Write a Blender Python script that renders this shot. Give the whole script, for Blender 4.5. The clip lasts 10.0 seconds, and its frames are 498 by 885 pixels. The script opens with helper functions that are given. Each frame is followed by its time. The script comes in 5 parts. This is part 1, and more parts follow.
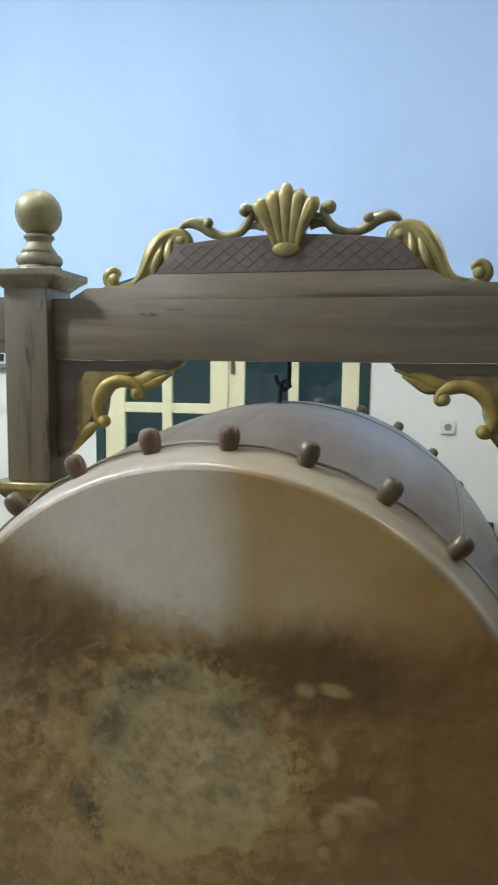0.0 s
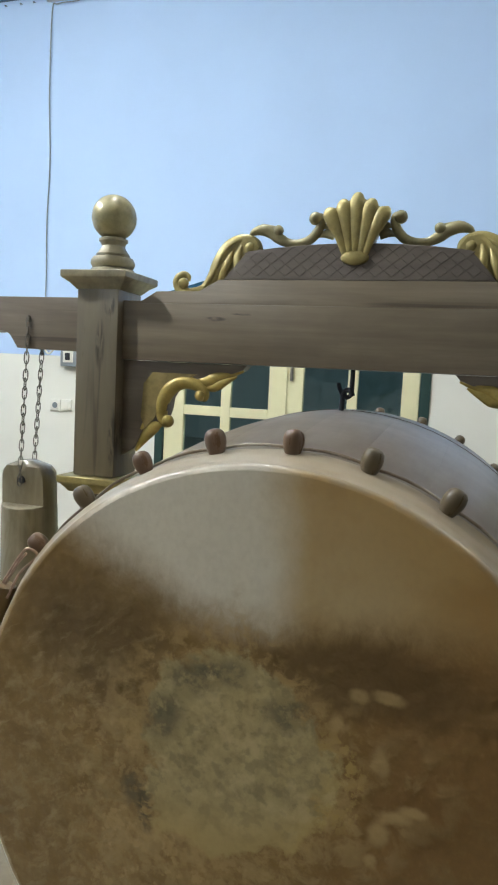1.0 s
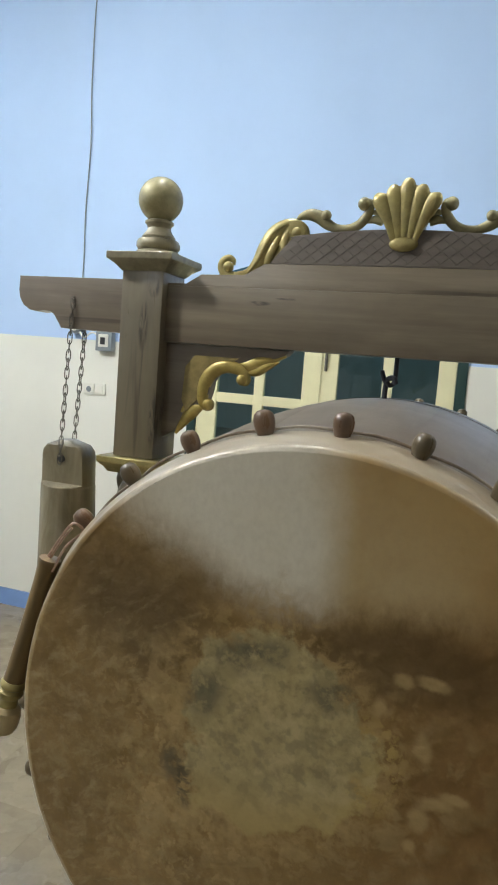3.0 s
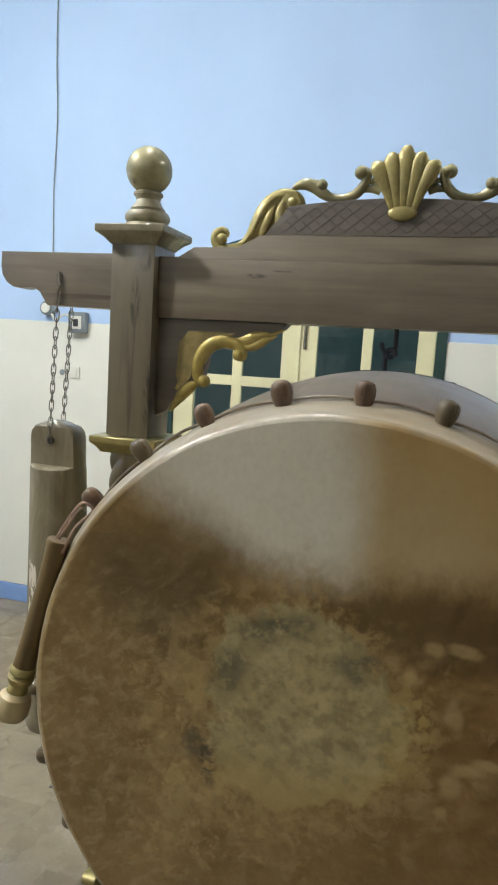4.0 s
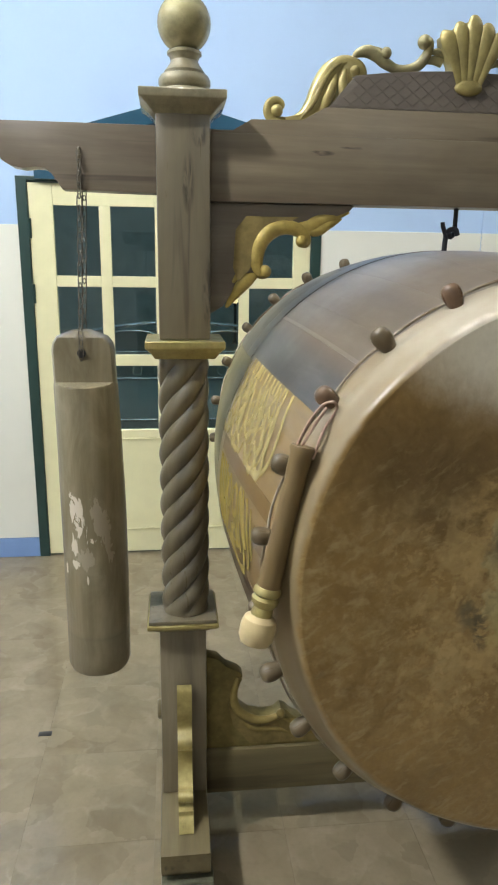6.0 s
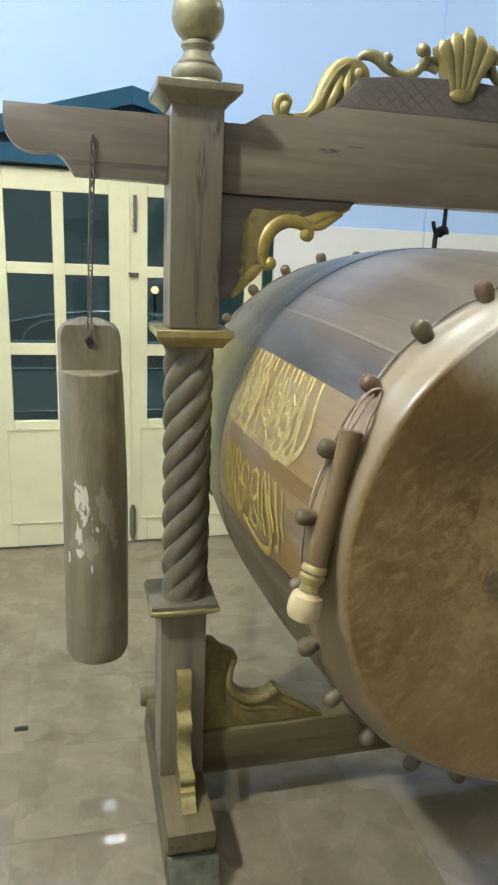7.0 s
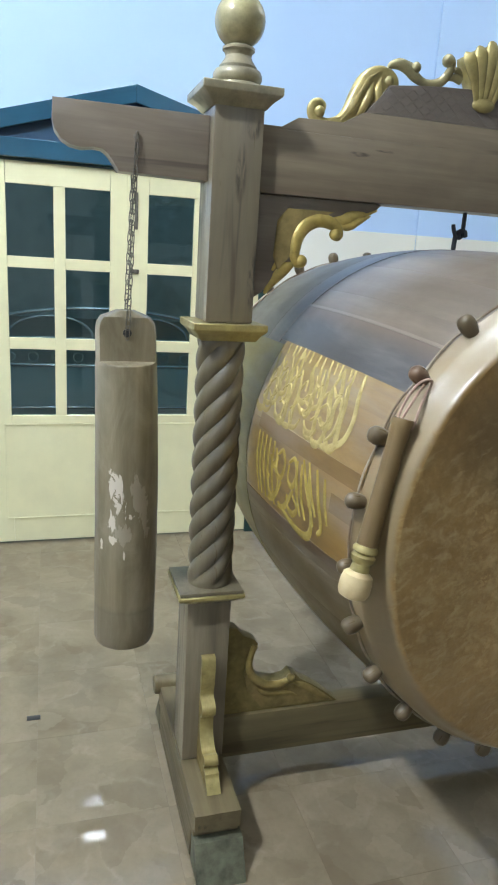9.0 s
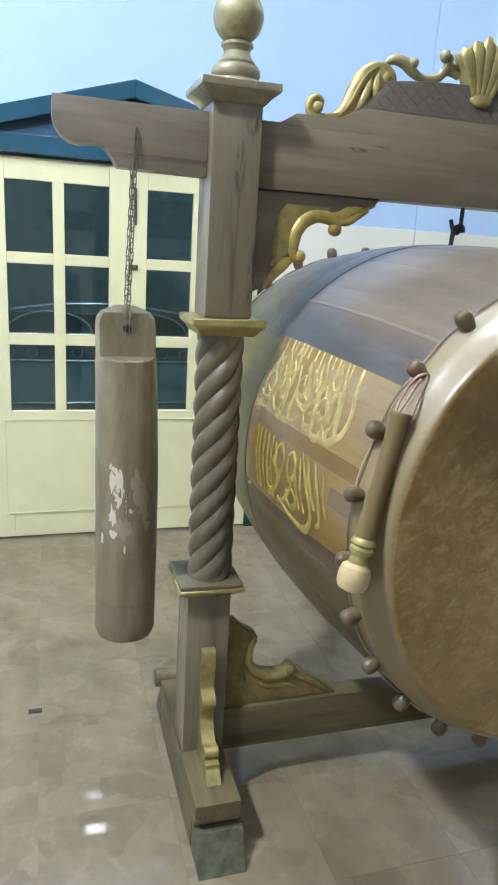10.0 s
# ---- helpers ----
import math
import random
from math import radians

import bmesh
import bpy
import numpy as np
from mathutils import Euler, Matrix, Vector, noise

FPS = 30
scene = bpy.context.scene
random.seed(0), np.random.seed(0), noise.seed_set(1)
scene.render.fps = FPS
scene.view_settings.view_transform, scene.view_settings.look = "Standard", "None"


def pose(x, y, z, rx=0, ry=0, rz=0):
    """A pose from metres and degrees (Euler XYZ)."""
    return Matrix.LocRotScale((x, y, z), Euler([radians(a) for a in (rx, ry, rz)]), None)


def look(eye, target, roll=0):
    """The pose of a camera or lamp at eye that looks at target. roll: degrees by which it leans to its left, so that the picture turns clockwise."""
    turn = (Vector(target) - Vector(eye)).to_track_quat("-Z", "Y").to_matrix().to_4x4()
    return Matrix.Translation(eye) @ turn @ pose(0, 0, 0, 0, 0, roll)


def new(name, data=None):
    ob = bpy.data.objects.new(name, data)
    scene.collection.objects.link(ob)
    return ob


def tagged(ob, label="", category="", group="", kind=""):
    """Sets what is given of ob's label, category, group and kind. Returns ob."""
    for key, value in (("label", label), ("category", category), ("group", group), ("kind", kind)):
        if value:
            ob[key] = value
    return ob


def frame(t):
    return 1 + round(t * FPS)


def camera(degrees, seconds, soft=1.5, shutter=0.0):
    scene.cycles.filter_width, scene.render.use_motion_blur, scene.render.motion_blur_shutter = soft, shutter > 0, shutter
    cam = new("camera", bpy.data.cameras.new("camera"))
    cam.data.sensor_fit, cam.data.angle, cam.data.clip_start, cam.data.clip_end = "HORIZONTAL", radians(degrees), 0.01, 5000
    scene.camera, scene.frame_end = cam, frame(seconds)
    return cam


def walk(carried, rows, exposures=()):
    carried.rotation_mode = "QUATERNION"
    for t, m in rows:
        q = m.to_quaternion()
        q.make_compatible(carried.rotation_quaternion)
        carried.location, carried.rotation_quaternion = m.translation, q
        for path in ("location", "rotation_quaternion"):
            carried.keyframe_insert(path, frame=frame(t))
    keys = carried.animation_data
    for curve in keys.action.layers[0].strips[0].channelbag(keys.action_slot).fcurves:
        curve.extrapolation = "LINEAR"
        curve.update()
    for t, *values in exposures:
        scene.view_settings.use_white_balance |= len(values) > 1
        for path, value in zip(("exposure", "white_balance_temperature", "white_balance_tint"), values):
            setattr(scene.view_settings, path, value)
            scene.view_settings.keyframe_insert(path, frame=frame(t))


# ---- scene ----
cam = camera(40.1, 10.0, soft=2.0, shutter=0.4)
PATH = [
    (0, (0.296, 0.251, 1.819), (-0.141, 2.191, 1.61), 0.7),
    (0.5, (0.288, 0.234, 1.825), (-0.233, 2.153, 1.615), 1.9),
    (1, (0.282, 0.229, 1.813), (-0.305, 2.131, 1.621), 2.9),
    (1.5, (0.267, 0.226, 1.798), (-0.352, 2.12, 1.625), 4.0),
    (2, (0.261, 0.222, 1.79), (-0.386, 2.107, 1.619), 4.6),
    (2.5, (0.252, 0.218, 1.797), (-0.412, 2.094, 1.598), 4.7),
    (4, (0.154, 0.214, 1.764), (-0.397, 2.119, 1.503), 3.5),
    (4.5, (-0.015, 0.246, 1.746), (-0.456, 2.174, 1.449), 2.9),
    (5, (-0.291, 0.288, 1.739), (-0.544, 2.246, 1.423), 2.1),
    (5.5, (-0.54, 0.203, 1.712), (-0.509, 2.146, 1.238), 0.9),
    (7, (-0.96, 0.188, 1.693), (-0.488, 2.06, 1.171), 2.4),
    (7.2, (-1.009, 0.172, 1.693), (-0.472, 2.025, 1.164), 2.6),
    (7.5, (-1.052, 0.149, 1.686), (-0.485, 1.998, 1.173), 2.2),
    (8, (-1.121, 0.143, 1.67), (-0.546, 1.985, 1.145), 3.1),
    (8.5, (-1.14, 0.159, 1.672), (-0.596, 2.013, 1.156), 3.8),
    (9, (-1.137, 0.165, 1.674), (-0.573, 2.014, 1.16), 3.6),
    (9.5, (-1.142, 0.157, 1.679), (-0.577, 2.006, 1.165), 3.5),
    (10, (-1.141, 0.152, 1.675), (-0.575, 1.997, 1.148), 3.5),
]
walk(cam, [(t, look(eye, target, roll)) for t, eye, target, roll in PATH],
     exposures=[(0.0, -0.05, 6290, 9), (1.0, -0.14, 6620, 9), (2.5, -0.19, 6820, 10), (4.5, -0.12, 6850, 10), (5.0, -0.13, 6780, 10), (5.5, -0.02, 6930, 10), (7.0, 0.12, 6550, 9), (8.0, 0.17, 6270, 9), (8.5, 0.22, 6190, 9), (9.0, 0.18, 6150, 9), (10.0, 0.27, 6110, 9)])


# ---- light ----
world = bpy.data.worlds.new("world")
world.use_nodes = True
world.node_tree.nodes["Background"].inputs[0].default_value = (0.12, 0.225, 0.24, 1)
world.node_tree.nodes["Background"].inputs[1].default_value = 1.0
scene.world = world
LAMP_STRENGTH = 199.0

FRAME_Y = 1.965      # middle of the drum stand
WALL_Y = 4.083       # face of the back wall
CEIL_Z = 4.17
DRUM_Z = 1.142       # axis of the drum
POST_X = -0.683


# ---- helpers for meshes ----
def part(name, bm, material, parent=None, label="", smooth=True):
    me = bpy.data.meshes.new(name)
    bm.normal_update()
    bm.to_mesh(me)
    bm.free()
    if smooth:
        me.polygons.foreach_set("use_smooth", [True] * len(me.polygons))
        try:
            me.set_sharp_from_angle(angle=radians(38))
        except AttributeError:
            pass
    if material:
        me.materials.append(material)
    ob = new(name, me)
    if parent:
        ob.parent = parent
    if label:
        ob["label"] = label
    return ob


def thing(name, label, category, group="", at=(0, 0, 0)):
    ob = new(name)
    ob.location = at
    ob.empty_display_size = 0.05
    return tagged(ob, label, category, group)


def box(bm, x0, x1, y0, y1, z0, z1, bev=0.0, seg=2):
    vs = [bm.verts.new((x, y, z)) for x in (x0, x1) for y in (y0, y1) for z in (z0, z1)]
    fs = [(0, 1, 3, 2), (4, 6, 7, 5), (0, 4, 5, 1), (2, 3, 7, 6), (0, 2, 6, 4), (1, 5, 7, 3)]
    faces = [bm.faces.new([vs[k] for k in f]) for f in fs]
    if bev:
        es = list({e for f in faces for e in f.edges})
        bmesh.ops.bevel(bm, geom=es, offset=bev, segments=seg, affect="EDGES", profile=0.6)
    return bm


def boxed(*a, **k):
    return box(bmesh.new(), *a, **k)


def prism(outline, axis, a0, a1, bev=0.0, bm=None):
    """A plate: an outline of two coordinates drawn out along an axis from a0 to a1."""
    bm = bm or bmesh.new()

    def put(p, a):
        return {"y": (p[0], a, p[1]), "x": (a, p[0], p[1]), "z": (p[0], p[1], a)}[axis]
    lo = [bm.verts.new(put(p, a0)) for p in outline]
    hi = [bm.verts.new(put(p, a1)) for p in outline]
    n = len(outline)
    faces = [bm.faces.new(lo), bm.faces.new(hi[::-1])]
    for k in range(n):
        faces.append(bm.faces.new((lo[k], hi[k], hi[(k + 1) % n], lo[(k + 1) % n])))
    bmesh.ops.recalc_face_normals(bm, faces=faces)
    if bev:
        es = list({e for f in faces[:2] for e in f.edges})
        bmesh.ops.bevel(bm, geom=es, offset=bev, segments=2, affect="EDGES", profile=0.6)
    return bm


def lathe(profile, n=40, bm=None, axis="z", at=(0, 0, 0), caps=True):
    """profile: (radius, along). Turned about an axis."""
    bm = bm or bmesh.new()
    rings = []
    for r, h in profile:
        ring = []
        for k in range(n):
            a = 2 * math.pi * k / n
            c, s = r * math.cos(a), r * math.sin(a)
            p = {"z": (c, s, h), "y": (c, h, s), "x": (h, c, s)}[axis]
            ring.append(bm.verts.new((at[0] + p[0], at[1] + p[1], at[2] + p[2])))
        rings.append(ring)
    faces = []
    for a, b in zip(rings, rings[1:]):
        for k in range(n):
            faces.append(bm.faces.new((a[k], a[(k + 1) % n], b[(k + 1) % n], b[k])))
    if caps:
        faces.append(bm.faces.new(rings[0][::-1]))
        faces.append(bm.faces.new(rings[-1]))
    bmesh.ops.recalc_face_normals(bm, faces=faces)
    return bm


def smooth_path(pts, step=6):
    """Catmull-Rom through rows of any width."""
    P = [np.array(p, float) for p in pts]
    P = [2 * P[0] - P[1]] + P + [2 * P[-1] - P[-2]]
    out = []
    for k in range(1, len(P) - 2):
        for i in range(step):
            t = i / step
            a, b, c, d = P[k - 1:k + 3]
            out.append(0.5 * (2 * b + (c - a) * t + (2 * a - 5 * b + 4 * c - d) * t * t + (3 * b - a - 3 * c + d) * t ** 3))
    out.append(P[-2])
    return out


def tube(pts, radii, bm=None, n=10, flat=1.0, up=(0, 1, 0), step=5):
    """A round or flattened bar along a smooth path. flat: its depth along up against its width."""
    bm = bm or bmesh.new()
    rows = [tuple(p) + (r,) for p, r in zip(pts, radii)]
    rows = smooth_path(rows, step) if step > 1 else [np.array(r, float) for r in rows]
    pos = [Vector(r[:3]) for r in rows]
    upv = Vector(up)
    rings = []
    for k, p in enumerate(pos):
        t = (pos[min(k + 1, len(pos) - 1)] - pos[max(k - 1, 0)]).normalized()
        side = t.cross(upv)
        if side.length < 1e-4:
            side = t.cross(Vector((1, 0, 0)))
        side.normalize()
        nrm = side.cross(t).normalized()
        r = max(float(rows[k][3]), 2e-4)
        rings.append([bm.verts.new(p + side * (r * math.cos(a)) + nrm * (r * flat * math.sin(a)))
                      for a in [2 * math.pi * i / n for i in range(n)]])
    faces = []
    for a, b in zip(rings, rings[1:]):
        for i in range(n):
            faces.append(bm.faces.new((a[i], a[(i + 1) % n], b[(i + 1) % n], b[i])))
    faces.append(bm.faces.new(rings[0][::-1]))
    faces.append(bm.faces.new(rings[-1]))
    bmesh.ops.recalc_face_normals(bm, faces=faces)
    return bm


def ball(c, r, bm=None, n=16, squash=(1, 1, 1)):
    bm = bm or bmesh.new()
    bmesh.ops.create_uvsphere(bm, u_segments=n, v_segments=n // 2 + 2, radius=r,
                              matrix=Matrix.Translation(c) @ Matrix.Diagonal((*squash, 1)))
    return bm


def mirror_x(bm):
    bmesh.ops.scale(bm, vec=(-1, 1, 1), verts=bm.verts)
    bmesh.ops.reverse_faces(bm, faces=bm.faces)
    return bm


# ---- materials ----
class Mat:
    """A small writer for node materials."""

    def __init__(self, name, rough=0.5, metal=0.0, spec=0.5, coat=0.0, coat_rough=0.1):
        self.m = bpy.data.materials.new(name)
        self.m.use_nodes = True
        self.t = self.m.node_tree
        self.b = self.t.nodes["Principled BSDF"]
        self.set("Roughness", rough), self.set("Metallic", metal), self.set("Specular IOR Level", spec)
        self.set("Coat Weight", coat), self.set("Coat Roughness", coat_rough)

    def set(self, key, v):
        if hasattr(v, "is_linked"):
            self.t.links.new(v, self.b.inputs[key])
        else:
            self.b.inputs[key].default_value = v

    def node(self, kind, **ins):
        n = self.t.nodes.new(kind)
        for k, v in ins.items():
            self.link(n.inputs[k.replace("_", " ")], v)
        return n

    def link(self, sock, v):
        if hasattr(v, "is_linked"):
            self.t.links.new(v, sock)
        else:
            sock.default_value = v

    def coords(self, kind="Object"):
        return self.t.nodes.new("ShaderNodeTexCoord").outputs[kind]

    def place(self):
        return self.t.nodes.new("ShaderNodeNewGeometry").outputs["Position"]

    def scaled(self, vec, s):
        n = self.t.nodes.new("ShaderNodeMapping")
        self.t.links.new(vec, n.inputs["Vector"])
        n.inputs["Scale"].default_value = s if isinstance(s, tuple) else (s, s, s)
        return n.outputs[0]

    def noise(self, vec, scale, detail=4.0, rough=0.55, dist=0.0):
        n = self.node("ShaderNodeTexNoise", Vector=vec, Scale=scale, Detail=detail, Roughness=rough, Distortion=dist)
        return n.outputs["Fac"]

    def ramp(self, fac, *stops):
        n = self.t.nodes.new("ShaderNodeValToRGB")
        self.t.links.new(fac, n.inputs[0])
        el = n.color_ramp.elements
        for k, (p, c) in enumerate(stops):
            e = el[k] if k < 2 else el.new(p)
            e.position = p
            e.color = (c, c, c, 1) if isinstance(c, (int, float)) else (*c, 1)
        return n.outputs[0]

    def mix(self, fac, a, b, blend="MIX"):
        n = self.t.nodes.new("ShaderNodeMix")
        n.data_type, n.blend_type = "RGBA", blend
        for s, v in ((n.inputs[0], fac), (n.inputs[6], a), (n.inputs[7], b)):
            if isinstance(v, tuple) and len(v) == 3:
                v = (*v, 1)
            self.link(s, v)
        return n.outputs[2]

    def math(self, op, a, b=0.0, c=0.0, clamp=False):
        n = self.t.nodes.new("ShaderNodeMath")
        n.operation, n.use_clamp = op, clamp
        for s, v in zip(n.inputs, (a, b, c)):
            self.link(s, v)
        return n.outputs[0]

    def bump(self, height, strength=0.3, dist=0.01):
        n = self.node("ShaderNodeBump", Height=height, Strength=strength, Distance=dist)
        self.set("Normal", n.outputs[0])

    def random(self):
        return self.t.nodes.new("ShaderNodeObjectInfo").outputs["Random"]


def wood(name, dark, mid, light, along="z", rough=0.45, coat=0.0, fine=60.0, bump=0.25, scars=()):
    """Wood with its grain along one axis of the object."""
    m = Mat(name, rough=rough, coat=coat, coat_rough=0.25)
    co = m.coords()
    st = {"x": (0.12, 1, 1), "y": (1, 0.12, 1), "z": (1, 1, 0.12)}[along]
    v = m.scaled(co, st)
    big = m.noise(v, 7.0, 5, 0.6, 1.2)
    small = m.noise(m.scaled(co, tuple(0.05 if q < 1 else 1.0 for q in st)), fine, 6, 0.65, 0.4)
    dirt = m.noise(co, 3.0, 4, 0.6)
    c = m.ramp(big, (0.25, dark), (0.5, mid), (0.75, light))
    c = m.mix(m.math("MULTIPLY", m.ramp(small, (0.35, 0.0), (0.7, 1.0)), 0.35), c, dark)
    c = m.mix(m.ramp(dirt, (0.45, 0.0), (0.75, 0.35)), c, (dark[0] * 0.7, dark[1] * 0.7, dark[2] * 0.75))
    c = m.mix(m.math("MULTIPLY", m.random(), 0.25), c, mid)
    crack = m.noise(m.scaled(co, tuple(0.06 if q < 1 else 1.0 for q in st)), 22.0, 3, 0.5, 0.5)
    c = m.mix(m.ramp(crack, (0.62, 0.0), (0.70, 0.55)), c, (dark[0] * 0.45, dark[1] * 0.45, dark[2] * 0.45))
    c = m.mix(m.ramp(m.noise(v, 3.2, 4, 0.6, 0.6), (0.55, 0.0), (0.72, 0.35)), c, (light[0] * 1.15, light[1] * 1.15, light[2] * 1.15))
    if scars:
        sp = m.node("ShaderNodeSeparateXYZ", Vector=co)
        torn = m.ramp(m.noise(m.scaled(co, (1, 1, 0.16) if along == "z" else (0.25, 1, 1)), 60.0, 5, 0.6, 0.8), (0.42, 0.0), (0.58, 0.85))
        for cx, cz, rx, rz in scars:
            a = m.math("POWER", m.math("DIVIDE", m.math("SUBTRACT", sp.outputs[0], cx), rx), 2.0)
            b = m.math("POWER", m.math("DIVIDE", m.math("SUBTRACT", sp.outputs[2], cz), rz), 2.0)
            c = m.mix(m.math("MULTIPLY", m.ramp(m.math("ADD", a, b), (0.3, 1.0), (1.0, 0.0)), torn), c, (dark[0] * 0.25, dark[1] * 0.25, dark[2] * 0.25))
    m.set("Base Color", c)
    m.set("Roughness", m.ramp(small, (0.3, rough - 0.08), (0.7, rough + 0.12)))
    m.bump(small, bump, 0.002)
    return m.m


def paint(name, col, rough=0.5, vary=0.08, bump=0.05, scale=3.0, coat=0.0, stain=None):
    m = Mat(name, rough=rough, coat=coat, coat_rough=0.012)
    co = m.place()
    a = m.noise(co, scale, 5, 0.6)
    b = m.noise(co, 45.0, 4, 0.6)
    dk = tuple(q * (1 - 2 * vary) for q in col)
    lt = tuple(min(1, q * (1 + vary)) for q in col)
    c = m.ramp(a, (0.3, dk), (0.7, lt))
    if stain:
        c = m.mix(m.ramp(m.noise(m.scaled(co, (1, 1, 0.25)), 6.0, 6, 0.7), (0.55, 0.0), (0.8, 0.5)), c, stain)
    m.set("Base Color", c)
    m.set("Roughness", m.ramp(b, (0.3, rough - 0.06), (0.7, rough + 0.08)))
    m.bump(b, bump, 0.002)
    return m.m


SCARS = ((-0.352, 1.958, 0.035, 0.007), (-0.265, 1.972, 0.045, 0.004))
M_post = wood("post_wood", (0.088, 0.071, 0.046), (0.190, 0.156, 0.102), (0.29, 0.247, 0.172), "z", 0.34, coat=0.8, scars=((-0.672, 1.88, 0.016, 0.075), (-0.628, 1.63, 0.014, 0.09), (-0.645, 1.985, 0.02, 0.03)))
M_wood_x = wood("stand_wood_across", (0.084, 0.064, 0.046), (0.176, 0.140, 0.104), (0.25, 0.206, 0.16), "x", 0.38, coat=0.75)
M_beam = wood("beam_wood", (0.092, 0.068, 0.044), (0.174, 0.136, 0.089), (0.242, 0.195, 0.136), "x", 0.42, coat=0.5, scars=SCARS)
M_wood_y = wood("stand_wood_deep", (0.078, 0.060, 0.030), (0.150, 0.118, 0.060), (0.21, 0.17, 0.095), "y", 0.42)
M_carved = wood("carved_wood", (0.075, 0.063, 0.053), (0.135, 0.112, 0.095), (0.18, 0.152, 0.125), "x", 0.48)
M_twist = wood("twisted_wood", (0.074, 0.061, 0.038), (0.158, 0.131, 0.083), (0.232, 0.196, 0.130), "z", 0.34, coat=0.7)
M_rail = wood("rail_wood", (0.07, 0.054, 0.026), (0.152, 0.120, 0.058), (0.22, 0.178, 0.095), "x", 0.42)
M_peg = wood("peg_wood", (0.070, 0.053, 0.030), (0.118, 0.086, 0.047), (0.170, 0.132, 0.078), "z", 0.32, fine=90)
M_peg_red = wood("red_peg_wood", (0.085, 0.052, 0.032), (0.148, 0.088, 0.052), (0.205, 0.135, 0.085), "z", 0.3, fine=90)
M_log = wood("mallet_wood", (0.094, 0.058, 0.023), (0.184, 0.122, 0.051), (0.25, 0.176, 0.083), "z", 0.42)


def gold_paint(name, base=(0.43, 0.355, 0.14), rough=0.38, coat=0.35, metal=0.4):
    m = Mat(name, rough=rough, metal=metal, coat=coat, coat_rough=0.07)
    co = m.place()
    a = m.noise(co, 25.0, 5, 0.6)
    b = m.noise(co, 160.0, 4, 0.6)
    c = m.ramp(a, (0.3, tuple(q * 0.62 for q in base)), (0.65, base))
    c = m.mix(m.ramp(b, (0.55, 0.0), (0.8, 0.35)), c, (0.16, 0.12, 0.06))
    m.set("Base Color", c)
    m.set("Roughness", m.ramp(a, (0.3, rough + 0.14), (0.7, rough - 0.04)))
    m.bump(b, 0.15, 0.001)
    return m.m


M_gold = gold_paint("gold_paint")
M_gold_dull = gold_paint("tarnished_gold_paint", (0.34, 0.297, 0.148), 0.5, 1.0, 0.25)
M_cap = gold_paint("greyed_gold_paint", (0.315, 0.277, 0.178), 0.46, 0.9, 0.2)
M_gilt_brown = gold_paint("worn_gilding", (0.34, 0.255, 0.085), 0.5, 0.2)
M_gilt_dark = gold_paint("rubbed_gilding", (0.30, 0.225, 0.085), 0.55, 0.15)
M_gilt_olive = gold_paint("olive_gilding", (0.25, 0.198, 0.07), 0.5, 0.2)
M_gold_warm = gold_paint("warm_gold_paint", (0.47, 0.352, 0.095), 0.4)
M_cream = paint("cream_door_paint", (0.76, 0.72, 0.46), 0.38, 0.05, coat=0.15)
M_teal = paint("teal_paint", (0.020, 0.082, 0.14), 0.16, 0.08, bump=0.0, coat=1.0)
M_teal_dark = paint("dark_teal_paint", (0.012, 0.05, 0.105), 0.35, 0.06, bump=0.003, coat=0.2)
M_jamb = paint("dark_green_paint", (0.02, 0.05, 0.045), 0.35, 0.1)
M_blue = paint("light_blue_wall_paint", (0.430, 0.584, 0.826), 0.75, 0.025, bump=0.08, scale=1.2)
M_dado = paint("cream_wall_paint", (0.74, 0.73, 0.66), 0.5, 0.03, bump=0.08, scale=1.5)
M_skirt = paint("blue_skirting_paint", (0.20, 0.33, 0.62), 0.4, 0.06)
M_ceiling = paint("white_ceiling_paint", (0.78, 0.78, 0.76), 0.8, 0.02)
M_plastic = paint("ivory_plastic", (0.70, 0.69, 0.62), 0.35, 0.03)
M_grey = paint("grey_plastic", (0.22, 0.25, 0.27), 0.35, 0.06)
M_black = paint("black_plastic", (0.02, 0.02, 0.022), 0.4, 0.1)
M_pad = paint("pale_green_block", (0.108, 0.108, 0.070), 0.5, 0.3, stain=(0.030, 0.031, 0.020), scale=22.0)
M_ivory = paint("worn_ivory_paint", (0.52, 0.41, 0.225), 0.4, 0.08, scale=30.0)
M_string = paint("pink_cord", (0.40, 0.27, 0.21), 0.8, 0.15, scale=80.0)
M_grout = paint("tile_grout", (0.22, 0.175, 0.125), 0.7, 0.1, scale=12.0)


def iron():
    m = Mat("rusty_iron", rough=0.5, metal=0.8)
    a = m.noise(m.place(), 60.0, 5, 0.6)
    m.set("Base Color", m.ramp(a, (0.35, (0.11, 0.10, 0.085)), (0.7, (0.27, 0.25, 0.21))))
    m.set("Roughness", m.ramp(a, (0.3, 0.4), (0.7, 0.7)))
    return m.m


def steel():
    m = Mat("worn_pale_cord", rough=0.55)
    m.set("Base Color", m.ramp(m.noise(m.place(), 9.0), (0.42, (0.17, 0.125, 0.08)), (0.66, (0.50, 0.45, 0.37))))
    return m.m


